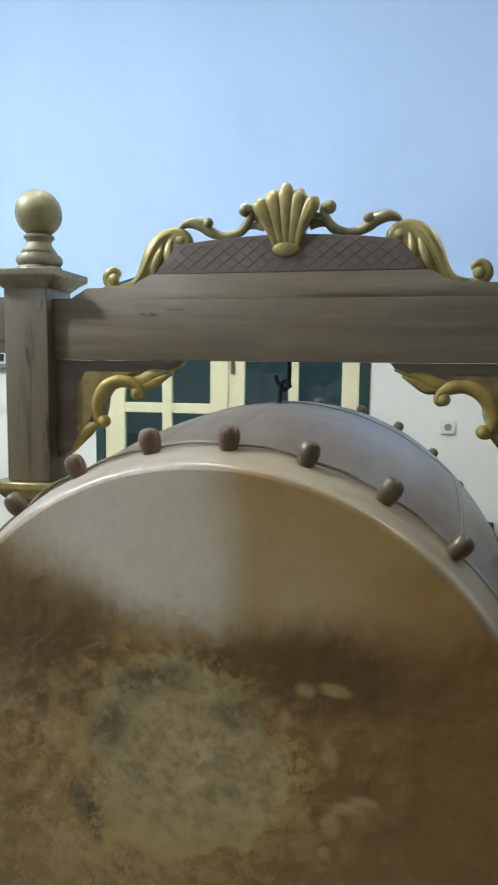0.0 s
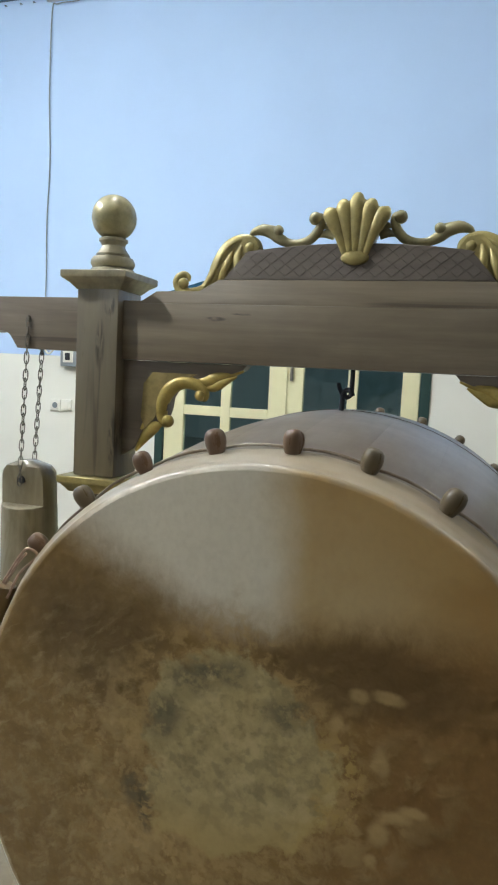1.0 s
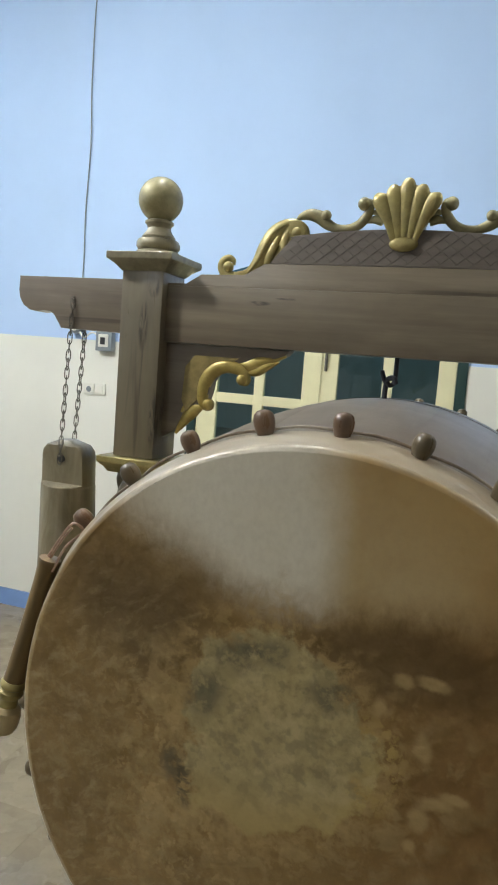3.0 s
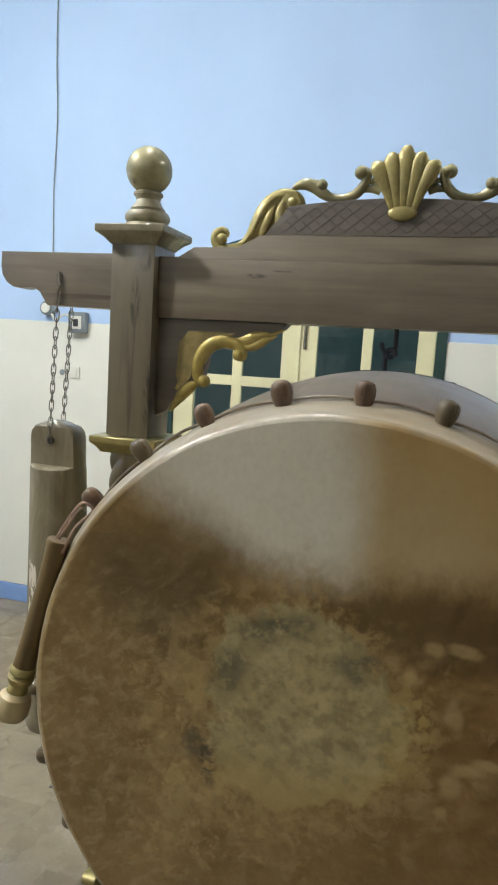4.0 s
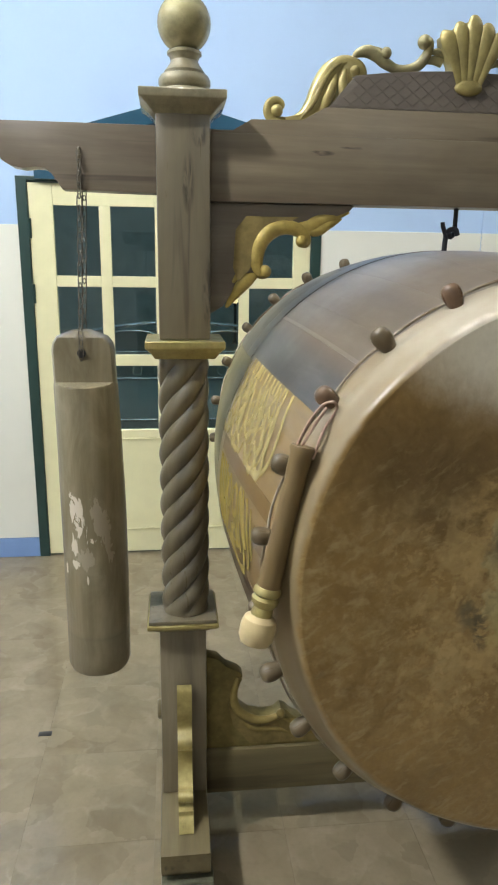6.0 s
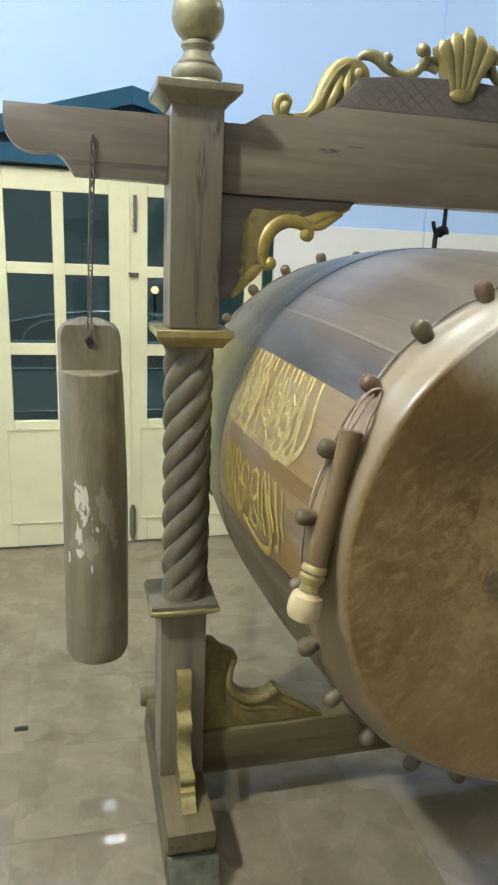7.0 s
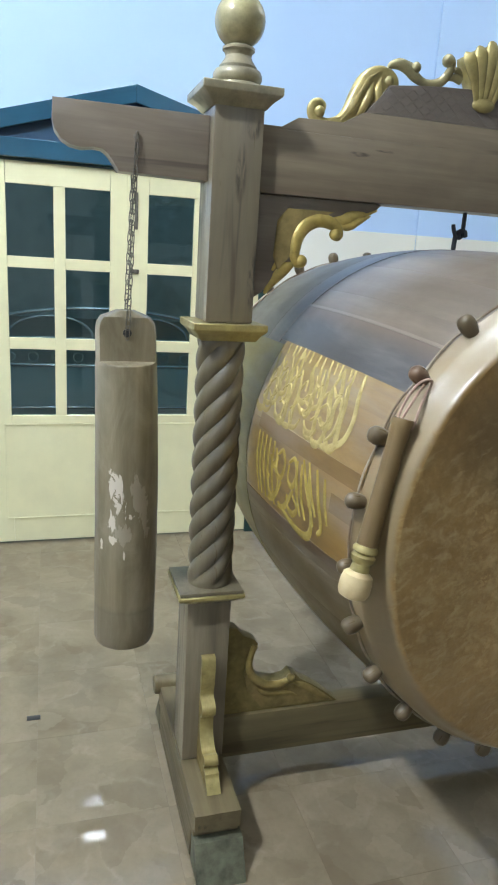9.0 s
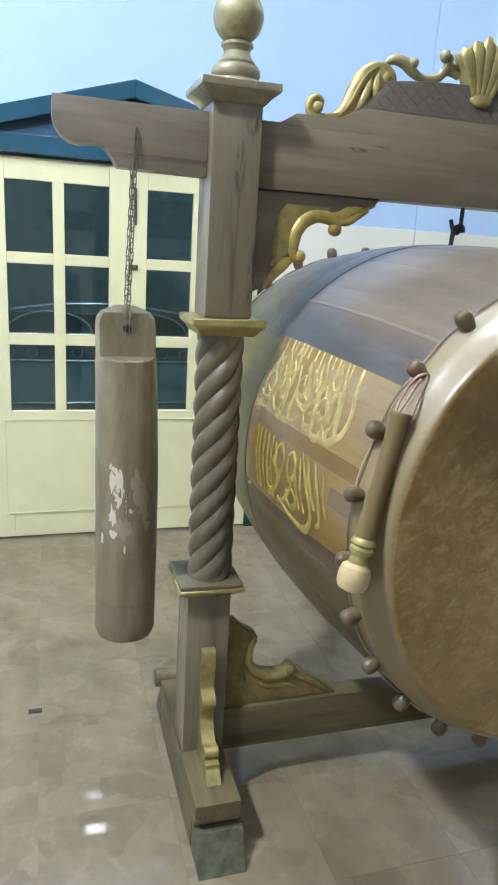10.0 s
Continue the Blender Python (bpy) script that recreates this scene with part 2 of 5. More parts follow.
def tile_mat():
    m = Mat("polished_stone_tile", rough=0.1, spec=0.5)
    co = m.place()
    off = m.node("ShaderNodeVectorMath", )
    off.operation = "SCALE"
    comb = m.node("ShaderNodeCombineXYZ", X=m.random(), Y=m.math("MULTIPLY", m.random(), 7.3), Z=m.random())
    m.link(off.inputs[0], comb.outputs[0])
    off.inputs["Scale"].default_value = 13.0
    add = m.node("ShaderNodeVectorMath")
    add.operation = "ADD"
    m.link(add.inputs[0], co), m.link(add.inputs[1], off.outputs[0])
    v = add.outputs[0]
    wob = m.node("ShaderNodeTexNoise", Vector=v, Scale=7.0, Detail=5.0, Roughness=0.6)
    bent = m.node("ShaderNodeVectorMath")
    bent.operation = "MULTIPLY_ADD"
    m.link(bent.inputs[0], wob.outputs["Color"])
    bent.inputs[1].default_value = (0.16, 0.16, 0.0)
    m.link(bent.inputs[2], v)
    cell = m.node("ShaderNodeTexVoronoi", Vector=bent.outputs[0], Scale=8.5)
    tone = m.node("ShaderNodeSeparateXYZ", Vector=cell.outputs["Color"])
    vein = m.t.nodes.new("ShaderNodeTexVoronoi")
    vein.feature = "DISTANCE_TO_EDGE"
    m.link(vein.inputs["Vector"], bent.outputs[0])
    vein.inputs["Scale"].default_value = 5.0
    a = m.noise(v, 5.0, 7, 0.6, 0.5)
    c = m.ramp(a, (0.3, (0.178, 0.140, 0.087)), (0.5, (0.232, 0.187, 0.122)), (0.72, (0.285, 0.236, 0.162)))
    c = m.mix(m.math("MULTIPLY", tone.outputs[0], 0.38), c, (0.295, 0.25, 0.177))
    c = m.mix(m.math("MULTIPLY", m.ramp(tone.outputs[1], (0.5, 0.0), (1.0, 1.0)), 0.30), c, (0.132, 0.103, 0.064))
    c = m.mix(m.math("MULTIPLY", m.ramp(vein.outputs["Distance"], (0.0, 1.0), (0.07, 0.0)), m.ramp(m.noise(v, 9.0, 3, 0.5), (0.46, 0.0), (0.68, 0.42))), c, (0.34, 0.295, 0.22))
    c = m.mix(m.ramp(m.noise(v, 60.0, 4, 0.6), (0.5, 0.0), (0.8, 0.22)), c, (0.14, 0.118, 0.083))
    c = m.mix(m.math("MULTIPLY", m.random(), 0.10), c, (0.19, 0.165, 0.12))
    m.set("Base Color", c)
    m.set("Roughness", m.ramp(m.noise(co, 9.0, 4), (0.3, 0.008), (0.7, 0.03)))
    return m.m


def glass_mat():
    m = Mat("dark_window_glass", rough=0.0, spec=0.5)
    m.set("Base Color", (0.55, 0.68, 0.70, 1))
    m.set("Transmission Weight", 1.0)
    m.set("IOR", 1.7)
    return m.m


def lamp_mat(name, share, col=(0.918, 0.970, 1.0, 1)):
    """A glowing diffuser; share: its brightness against the main lamp."""
    m = Mat(name)
    m.set("Emission Color", col)
    m.set("Emission Strength", LAMP_STRENGTH * share)
    return m.m


def hide_mat():
    """Cow hide: a white patch, tan and brown hair, a bare worn patch in the middle."""
    m = Mat("cow_hide", rough=0.6, spec=0.15)
    m.set("Sheen Roughness", 0.38), m.set("Sheen Tint", (1.0, 0.90, 0.72, 1))
    co = m.coords()
    wob = m.node("ShaderNodeTexNoise", Vector=co, Scale=9.0, Detail=6.0, Roughness=0.62)
    sub = m.node("ShaderNodeVectorMath")
    sub.operation = "SUBTRACT"
    m.link(sub.inputs[0], wob.outputs["Color"])
    sub.inputs[1].default_value = (0.5, 0.5, 0.5)

    def shifted(amount):
        sc = m.node("ShaderNodeVectorMath")
        sc.operation = "SCALE"
        m.link(sc.inputs[0], sub.outputs[0])
        sc.inputs["Scale"].default_value = amount
        ad = m.node("ShaderNodeVectorMath")
        ad.operation = "ADD"
        m.link(ad.inputs[0], co), m.link(ad.inputs[1], sc.outputs[0])
        sp = m.node("ShaderNodeSeparateXYZ", Vector=ad.outputs[0])
        return ad.outputs[0], sp.outputs[0], sp.outputs[2]

    _, u, v = shifted(0.06)
    fine = m.node("ShaderNodeTexNoise", Vector=co, Scale=19.0, Detail=5.0, Roughness=0.6)
    sub2 = m.node("ShaderNodeVectorMath")
    sub2.operation = "SUBTRACT"
    m.link(sub2.inputs[0], fine.outputs["Color"])
    sub2.inputs[1].default_value = (0.5, 0.5, 0.5)
    ad2 = m.node("ShaderNodeVectorMath")
    ad2.operation = "MULTIPLY_ADD"
    m.link(ad2.inputs[0], sub2.outputs[0])
    ad2.inputs[1].default_value = (0.13, 0.13, 0.13)
    m.link(ad2.inputs[2], co)
    sp2 = m.node("ShaderNodeSeparateXYZ", Vector=ad2.outputs[0])
    u2, v2 = sp2.outputs[0], sp2.outputs[2]

    def step(val, a, b):
        n = m.node("ShaderNodeMapRange", Value=val)
        n.interpolation_type = "SMOOTHSTEP"
        n.inputs[1].default_value, n.inputs[2].default_value = a, b
        return n.outputs[0]

    def spot(cu, cv, ru, rv, uu, vv, soft=0.25):
        a = m.math("POWER", m.math("DIVIDE", m.math("SUBTRACT", uu, cu), ru), 2.0)
        b = m.math("POWER", m.math("DIVIDE", m.math("SUBTRACT", vv, cv), rv), 2.0)
        return step(m.math("SQRT", m.math("ADD", a, b)), 1 + soft, 1 - soft)

    hair = m.noise(m.scaled(co, (1.0, 1.0, 0.8)), 90.0, 5, 0.62, 0.15)
    tuft = m.noise(m.scaled(co, (1.0, 1.0, 1.05)), 24.0, 3, 0.5, 0.15)
    cloud = m.noise(co, 5.0, 4, 0.6)
    lock = m.math("SUBTRACT", m.noise(m.scaled(co, (1.0, 1.0, 0.6)), 40.0, 6, 0.68, 0.8), 0.5)
    vh = m.math("ADD", v, m.math("MULTIPLY", lock, 0.045))
    brown = m.ramp(cloud, (0.3, (0.205, 0.118, 0.033)), (0.55, (0.300, 0.183, 0.060)), (0.8, (0.395, 0.258, 0.102)))
    brown = m.mix(m.math("MULTIPLY", step(u, 0.02, 0.26), 0.62), brown, (0.225, 0.110, 0.030))
    brown = m.mix(m.math("MULTIPLY", m.ramp(tuft, (0.52, 0.0), (0.66, 1.0)), m.math("MULTIPLY", step(v, 0.22, 0.02), 0.28)), brown, (0.30, 0.21, 0.085))
    c = m.mix(m.math("MULTIPLY", m.ramp(hair, (0.38, 0.0), (0.72, 1.0)), 0.30), brown, (0.15, 0.085, 0.026))
    c = m.mix(m.math("MULTIPLY", m.ramp(hair, (0.22, 1.0), (0.42, 0.0)), 0.25), c, (0.38, 0.265, 0.105))
    # pale upper part, white towards one side, tan towards the other
    upper = m.math("MULTIPLY", step(m.math("SUBTRACT", vh, m.math("MULTIPLY", u, 0.10)), 0.235, 0.335), step(m.math("ADD", m.math("MULTIPLY", u, 0.52), vh), 0.165, 0.305))
    tan = m.mix(step(m.math("ADD", m.math("MULTIPLY", u, 0.8), vh), 0.42, 0.66), m.mix(m.ramp(cloud, (0.4, 0.0), (0.62, 0.7)), (0.52, 0.39, 0.205), (0.46, 0.31, 0.13)), m.mix(m.ramp(cloud, (0.42, 0.0), (0.6, 0.8)), (0.45, 0.295, 0.115), (0.36, 0.205, 0.064)))
    pale = m.mix(step(m.math("ADD", u, m.math("MULTIPLY", vh, 0.07)), 0.015, 0.125), m.mix(m.ramp(cloud, (0.35, 0.0), (0.7, 0.5)), (0.76, 0.70, 0.58), (0.65, 0.575, 0.45)), tan)
    c = m.mix(upper, c, m.mix(m.math("MULTIPLY", m.ramp(hair, (0.4, 0.0), (0.75, 1.0)), 0.14), pale, (0.28, 0.205, 0.115)))
    edge = m.math("MULTIPLY", spot(-0.285, 0.225, 0.13, 0.11, u, vh, 0.6), 0.55)
    c = m.mix(edge, c, (0.075, 0.047, 0.018))
    bandc = m.math("MULTIPLY", spot(0.17, 0.225, 0.19, 0.062, u, vh, 0.5), 0.72)
    c = m.mix(bandc, c, (0.10, 0.056, 0.018))
    # pale tufts over one half
    tufts = m.ramp(m.noise(co, 40.0, 5, 0.6, 0.25), (0.48, 0.0), (0.68, 1.0))
    half = m.math("MULTIPLY", m.math("MULTIPLY", step(u, 0.0, -0.18), step(v, 0.23, 0.12)), step(v, -0.34, -0.16))
    c = m.mix(m.math("MULTIPLY", m.math("MULTIPLY", tufts, half), 0.5), c, (0.40, 0.295, 0.14))
    # pale lying hairs in slanting strokes
    q_ = m.node("ShaderNodeCombineXYZ", X=m.math("MULTIPLY", m.math("ADD", m.math("MULTIPLY", u, 0.82), m.math("MULTIPLY", v, 0.57)), 0.32), Z=m.math("SUBTRACT", m.math("MULTIPLY", v, 0.82), m.math("MULTIPLY", u, 0.57)))
    lying = m.math("MULTIPLY", m.ramp(m.noise(q_.outputs[0], 62.0, 4, 0.55, 0.2), (0.54, 0.0), (0.68, 1.0)), m.math("MULTIPLY", step(u, 0.0, -0.22), step(v, 0.34, 0.16)))
    c = m.mix(m.math("MULTIPLY", lying, 0.38), c, (0.45, 0.34, 0.175))
    # worn middle: an uneven many-sided patch
    cx_, cz_ = -0.02, 0.055
    rim_ = ((-0.024, 0.240), (0.070, 0.168), (0.150, 0.062), (0.085, -0.065), (-0.070, -0.125), (-0.155, -0.100), (-0.182, 0.070), (-0.160, 0.185))
    rr_ = None
    for (ax_, az_), (bx_, bz_) in zip(rim_, rim_[1:] + rim_[:1]):
        nx, nz = az_ - bz_, bx_ - ax_
        h_ = nx * (ax_ - cx_) + nz * (az_ - cz_)
        q = m.math("ADD", m.math("MULTIPLY", m.math("SUBTRACT", u2, cx_), nx / h_), m.math("MULTIPLY", m.math("SUBTRACT", v2, cz_), nz / h_))
        rr_ = q if rr_ is None else m.math("MAXIMUM", rr_, q)
    worn = step(rr_, 1.06, 0.94)
    cells = m.node("ShaderNodeTexVoronoi", Vector=ad2.outputs[0], Scale=34.0)
    blobs = m.math("MULTIPLY", m.ramp(cells.outputs["Distance"], (0.34, 1.0), (0.52, 0.0)), m.ramp(m.noise(co, 26.0, 3, 0.5), (0.42, 0.0), (0.52, 1.0)))
    c = m.mix(m.math("MULTIPLY", m.math("MULTIPLY", blobs, m.math("MULTIPLY", m.math("MULTIPLY", step(rr_, 2.6, 1.3), step(v, 0.20, 0.08)), step(u, 0.12, -0.10))), 0.62), c, (0.50, 0.34, 0.15))
    c = m.mix(m.math("MULTIPLY", m.math("MULTIPLY", m.ramp(cells.outputs["Distance"], (0.40, 1.0), (0.60, 0.0)), spot(0.128, 0.055, 0.055, 0.075, u, v, 0.35)), 0.8), c, (0.50, 0.345, 0.11))
    fringe = m.ramp(m.noise(co, 42.0, 4, 0.6, 0.3), (0.44, 0.0), (0.60, 0.8))
    ring = m.math("MULTIPLY", step(rr_, 1.55, 1.05), fringe)
    c = m.mix(ring, c, (0.42, 0.28, 0.11))
    swirl = m.ramp(m.noise(co, 24.0, 4, 0.55, 0.4), (0.50, 0.0), (0.60, 0.5), (0.75, 0.5))
    c = m.mix(m.math("MULTIPLY", swirl, m.math("MULTIPLY", step(rr_, 2.3, 1.2), step(v, 0.24, 0.10))), c, (0.46, 0.32, 0.14))
    bare = m.ramp(m.noise(co, 40.0, 5, 0.62, 0.2), (0.30, (0.29, 0.225, 0.105)), (0.5, (0.44, 0.345, 0.165)), (0.72, (0.55, 0.44, 0.225)))
    bare = m.mix(m.ramp(m.noise(co, 11.0, 4, 0.6), (0.42, 0.0), (0.7, 0.5)), bare, (0.42, 0.34, 0.17))
    bare = m.mix(step(m.math("SUBTRACT", u, m.math("MULTIPLY", v, 0.6)), 0.05, 0.16), bare, (0.52, 0.375, 0.13))
    bare = m.mix(m.ramp(m.noise(co, 55.0, 3, 0.5, 0.1), (0.52, 0.0), (0.62, 0.55)), bare, (0.235, 0.195, 0.10))
    bare = m.mix(m.ramp(m.noise(m.scaled(co, (1.0, 1.0, 0.9)), 33.0, 4, 0.55), (0.53, 0.0), (0.64, 0.5)), bare, (0.60, 0.47, 0.25))
    bare = m.mix(m.math("MULTIPLY", step(v, 0.0, -0.10), 0.8), bare, (0.46, 0.335, 0.13))
    c = m.mix(m.math("MULTIPLY", worn, 0.92), c, bare)
    fleck = m.ramp(m.noise(co, 40.0, 5, 0.6, 0.15), (0.35, 0.0), (0.52, 0.95))
    for cu, cv, ru, rv in ((-0.040, 0.200, 0.035, 0.026), (-0.105, 0.180, 0.040, 0.030), (-0.150, 0.105, 0.030, 0.036), (0.058, 0.146, 0.030, 0.026), (-0.205, -0.035, 0.018, 0.035), (-0.075, 0.195, 0.020, 0.016)):
        c = m.mix(m.math("MULTIPLY", spot(cu, cv, ru, rv, u, v, 0.6), m.math("MULTIPLY", fleck, 0.72)), c, (0.078, 0.068, 0.044))
    c = m.mix(m.math("MULTIPLY", spot(-0.180, -0.062, 0.016, 0.046, u, v, 0.5), m.ramp(m.noise(co, 46.0, 5, 0.62, 0.8), (0.42, 0.0), (0.58, 0.8))), c, (0.062, 0.052, 0.03))
    _, u3, v3 = shifted(0.045)
    for cu, cv, ru, rv in ((0.164, 0.196, 0.015, 0.011), (0.21, 0.203, 0.022, 0.010), (0.209, -0.012, 0.015, 0.020), (0.232, 0.014, 0.022, 0.010), (0.258, 0.030, 0.020, 0.010), (0.204, 0.098, 0.012, 0.02), (0.13, 0.15, 0.01, 0.015), (0.20, -0.06, 0.010, 0.010)):
        c = m.mix(m.math("MULTIPLY", spot(cu, cv, ru, rv, u3, v3, 0.5), 0.8), c, (0.45, 0.31, 0.135))
    # scraped edge over the rim, darker low down and paler towards the top
    sp = m.node("ShaderNodeSeparateXYZ", Vector=co)
    rad = m.math("SQRT", m.math("ADD", m.math("POWER", m.math("MULTIPLY", m.math("SUBTRACT", sp.outputs[0], 0.007), 1.0153), 2.0), m.math("POWER", m.math("SUBTRACT", sp.outputs[2], 0.008), 2.0)))
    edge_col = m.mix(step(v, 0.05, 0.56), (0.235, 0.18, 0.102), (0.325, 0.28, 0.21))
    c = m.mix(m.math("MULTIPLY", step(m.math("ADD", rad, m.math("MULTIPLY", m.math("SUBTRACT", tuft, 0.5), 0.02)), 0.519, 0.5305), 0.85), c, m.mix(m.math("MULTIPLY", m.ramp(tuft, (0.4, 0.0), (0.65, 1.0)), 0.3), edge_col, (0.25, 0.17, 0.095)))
    m.set("Base Color", c)
    rimmask = step(rad, 0.512, 0.527)
    m.set("Roughness", m.math("SUBTRACT", 0.52, m.math("MULTIPLY", rimmask, 0.22)))
    m.set("Specular IOR Level", m.math("ADD", 0.32, m.math("MULTIPLY", rimmask, 0.2)))
    lumps = m.math("MULTIPLY", m.math("MULTIPLY", m.math("SUBTRACT", tuft, 0.5), 2.4), m.math("SUBTRACT", 1.0, m.math("MULTIPLY", m.math("MAXIMUM", upper, m.math("MULTIPLY", worn, 0.7)), 0.8)))
    relief = m.math("ADD", m.math("MULTIPLY", m.math("SUBTRACT", hair, 0.5), m.math("SUBTRACT", 0.2, m.math("MULTIPLY", worn, 0.1))), lumps)
    m.bump(m.math("MULTIPLY", relief, m.math("SUBTRACT", 1.0, rimmask)), 0.38, 0.0055)
    m.set("Sheen Weight", m.math("MULTIPLY", m.math("SUBTRACT", 1.0, step(rad, 0.515, 0.535)), 1.0))
    return m.m


def stave_mat(name, dark, mid, light, fade=None, under=(0.135, 0.097, 0.07), sheen=0.12, coat=0.8, smear=None):
    """Varnished wood; fade: "ring" or "side" thins the colour out at its edges."""
    m = Mat(name, rough=0.36, coat=coat, coat_rough=0.32)
    m.set("Sheen Weight", sheen), m.set("Sheen Roughness", 0.35), m.set("Coat IOR", 1.6)
    co = m.coords()
    g = m.noise(m.scaled(co, (1, 0.08, 1)), 38.0, 6, 0.65, 0.6)
    big = m.noise(m.scaled(co, (1, 0.3, 1)), 4.0, 5, 0.6, 0.5)
    c = m.ramp(big, (0.3, dark), (0.5, mid), (0.72, light))
    c = m.mix(m.math("MULTIPLY", m.ramp(g, (0.4, 0.0), (0.7, 1.0)), 0.55), c, dark)
    c = m.mix(m.math("MULTIPLY", m.random(), 0.55), c, dark)
    sp = m.node("ShaderNodeSeparateXYZ", Vector=co)
    if fade:
        wave = m.math("SUBTRACT", m.noise(m.scaled(co, (1, 0.3, 1)), 22.0, 5, 0.6), 0.5)
        if fade == "side":
            q = m.math("ADD", m.math("ARCTAN2", m.math("ABSOLUTE", sp.outputs[0]), sp.outputs[2]), m.math("MULTIPLY", wave, 0.05))
            thin = m.ramp(m.math("DIVIDE", m.math("SUBTRACT", q, radians(45.0)), radians(13.0)), (0.0, 1.0), (0.42, 0.0))
        else:
            q = m.math("ADD", sp.outputs[1], m.math("MULTIPLY", wave, 0.02))
            thin = m.math("MAXIMUM", m.ramp(m.math("DIVIDE", m.math("SUBTRACT", q, 0.027), 0.025), (0.0, 1.0), (1.0, 0.0)), m.ramp(m.math("DIVIDE", m.math("SUBTRACT", q, 0.105), 0.045), (0.0, 0.0), (1.0, 0.9)))
        c = m.mix(thin, c, under)
    if smear:
        sm = m.noise(m.scaled(co, (1, 0.5, 1)), 26.0, 4, 0.55, 0.6)
        inside = m.math("MULTIPLY", m.ramp(m.math("ADD", sp.outputs[1], 0.55), (0.02, 0.0), (0.08, 1.0)), m.ramp(sm, (0.44, 0.0), (0.62, 1.0)))
        c = m.mix(m.math("MULTIPLY", inside, smear[0]), c, smear[1])
    # dull wiped streaks along the grain
    wipe = m.noise(m.scaled(co, (1, 0.16, 1)), 9.0, 5, 0.6, 0.4)
    c = m.mix(m.ramp(wipe, (0.50, 0.0), (0.66, 0.6)), c, m.mix(0.5, c, (0.27, 0.25, 0.23)))
    m.set("Base Color", c)
    m.set("Roughness", m.ramp(m.noise(co, 7.0, 5, 0.6), (0.3, 0.36), (0.7, 0.55)))
    return m.m


def log_mat():
    """Dark log with a patch of old white paint flaking off."""
    m = Mat("weathered_log", rough=0.42, coat=0.75, coat_rough=0.16)
    co = m.coords()
    v = m.scaled(co, (1, 1, 0.12))
    big = m.noise(v, 9.0, 5, 0.6, 0.8)
    small = m.noise(m.scaled(co, (1, 1, 0.05)), 70.0, 6, 0.65, 0.3)
    c = m.ramp(big, (0.25, (0.107, 0.086, 0.048)), (0.5, (0.188, 0.154, 0.092)), (0.75, (0.285, 0.242, 0.154)))
    c = m.mix(m.math("MULTIPLY", m.ramp(small, (0.4, 0.0), (0.7, 1.0)), 0.10), c, (0.07, 0.055, 0.04))
    smear = m.noise(m.scaled(co, (1, 1, 0.4)), 13.0, 5, 0.6, 0.9)
    c = m.mix(m.ramp(smear, (0.46, 0.0), (0.66, 0.45)), c, (0.31, 0.275, 0.19))
    c = m.mix(m.ramp(m.noise(m.scaled(co, (1, 1, 0.5)), 8.0, 4, 0.6, 0.5), (0.52, 0.0), (0.7, 0.5)), c, (0.125, 0.092, 0.04))
    sp = m.node("ShaderNodeSeparateXYZ", Vector=co)
    front = m.math("LESS_THAN", sp.outputs[1], 0.0)
    rag = m.math("MULTIPLY", m.math("SUBTRACT", m.noise(m.scaled(co, (1, 1, 0.30)), 62.0, 6, 0.68, 0.9), 0.5), 8.0)

    def flakes(places):
        best = None
        for px, pz, rx, rz, lean in places:
            x_ = m.math("SUBTRACT", m.math("SUBTRACT", sp.outputs[0], px), m.math("MULTIPLY", m.math("SUBTRACT", sp.outputs[2], pz), lean))
            a_ = m.math("POWER", m.math("DIVIDE", x_, rx), 2.0)
            b_ = m.math("POWER", m.math("DIVIDE", m.math("SUBTRACT", sp.outputs[2], pz), rz), 2.0)
            f = m.math("ADD", m.math("SUBTRACT", 1.0, m.math("ADD", a_, b_)), rag)
            best = f if best is None else m.math("MAXIMUM", best, f)
        return m.math("MULTIPLY", m.ramp(best, (0.05, 0.0), (0.16, 1.0)), front)
    flake = flakes(((-0.034, 0.470, 0.017, 0.052, -0.15), (-0.046, 0.385, 0.008, 0.028, 0.0), (-0.040, 0.333, 0.013, 0.013, -0.4), (0.004, 0.402, 0.012, 0.010, 0.3), (-0.070, 0.312, 0.003, 0.014, 0.0), (-0.013, 0.290, 0.003, 0.014, 0.0)))
    worn = flakes(((0.026, 0.455, 0.020, 0.060, -0.12), (0.046, 0.375, 0.010, 0.040, -0.1), (-0.020, 0.35, 0.022, 0.03, 0.0)))
    c = m.mix(m.math("MULTIPLY", worn, 0.55), c, (0.40, 0.345, 0.27))
    c = m.mix(m.math("MULTIPLY", m.ramp(sp.outputs[2], (0.115, 1.0), (0.135, 0.0)), 0.3), c, (0.10, 0.082, 0.055))
    seam = m.ramp(m.math("ABSOLUTE", m.math("SUBTRACT", m.math("ADD", sp.outputs[2], m.math("MULTIPLY", smear, 0.02)), 0.125)), (0.001, 0.12), (0.006, 0.0))
    c = m.mix(seam, c, (0.05, 0.042, 0.03))
    c = m.mix(flake, c, (0.64, 0.57, 0.48))
    m.set("Base Color", c)
    m.set("Roughness", m.ramp(small, (0.3, 0.34), (0.7, 0.55)))
    m.bump(m.math("ADD", m.math("ADD", small, m.math("MULTIPLY", smear, 2.0)), m.math("MULTIPLY", flake, 0.4)), 0.25, 0.002)
    return m.m


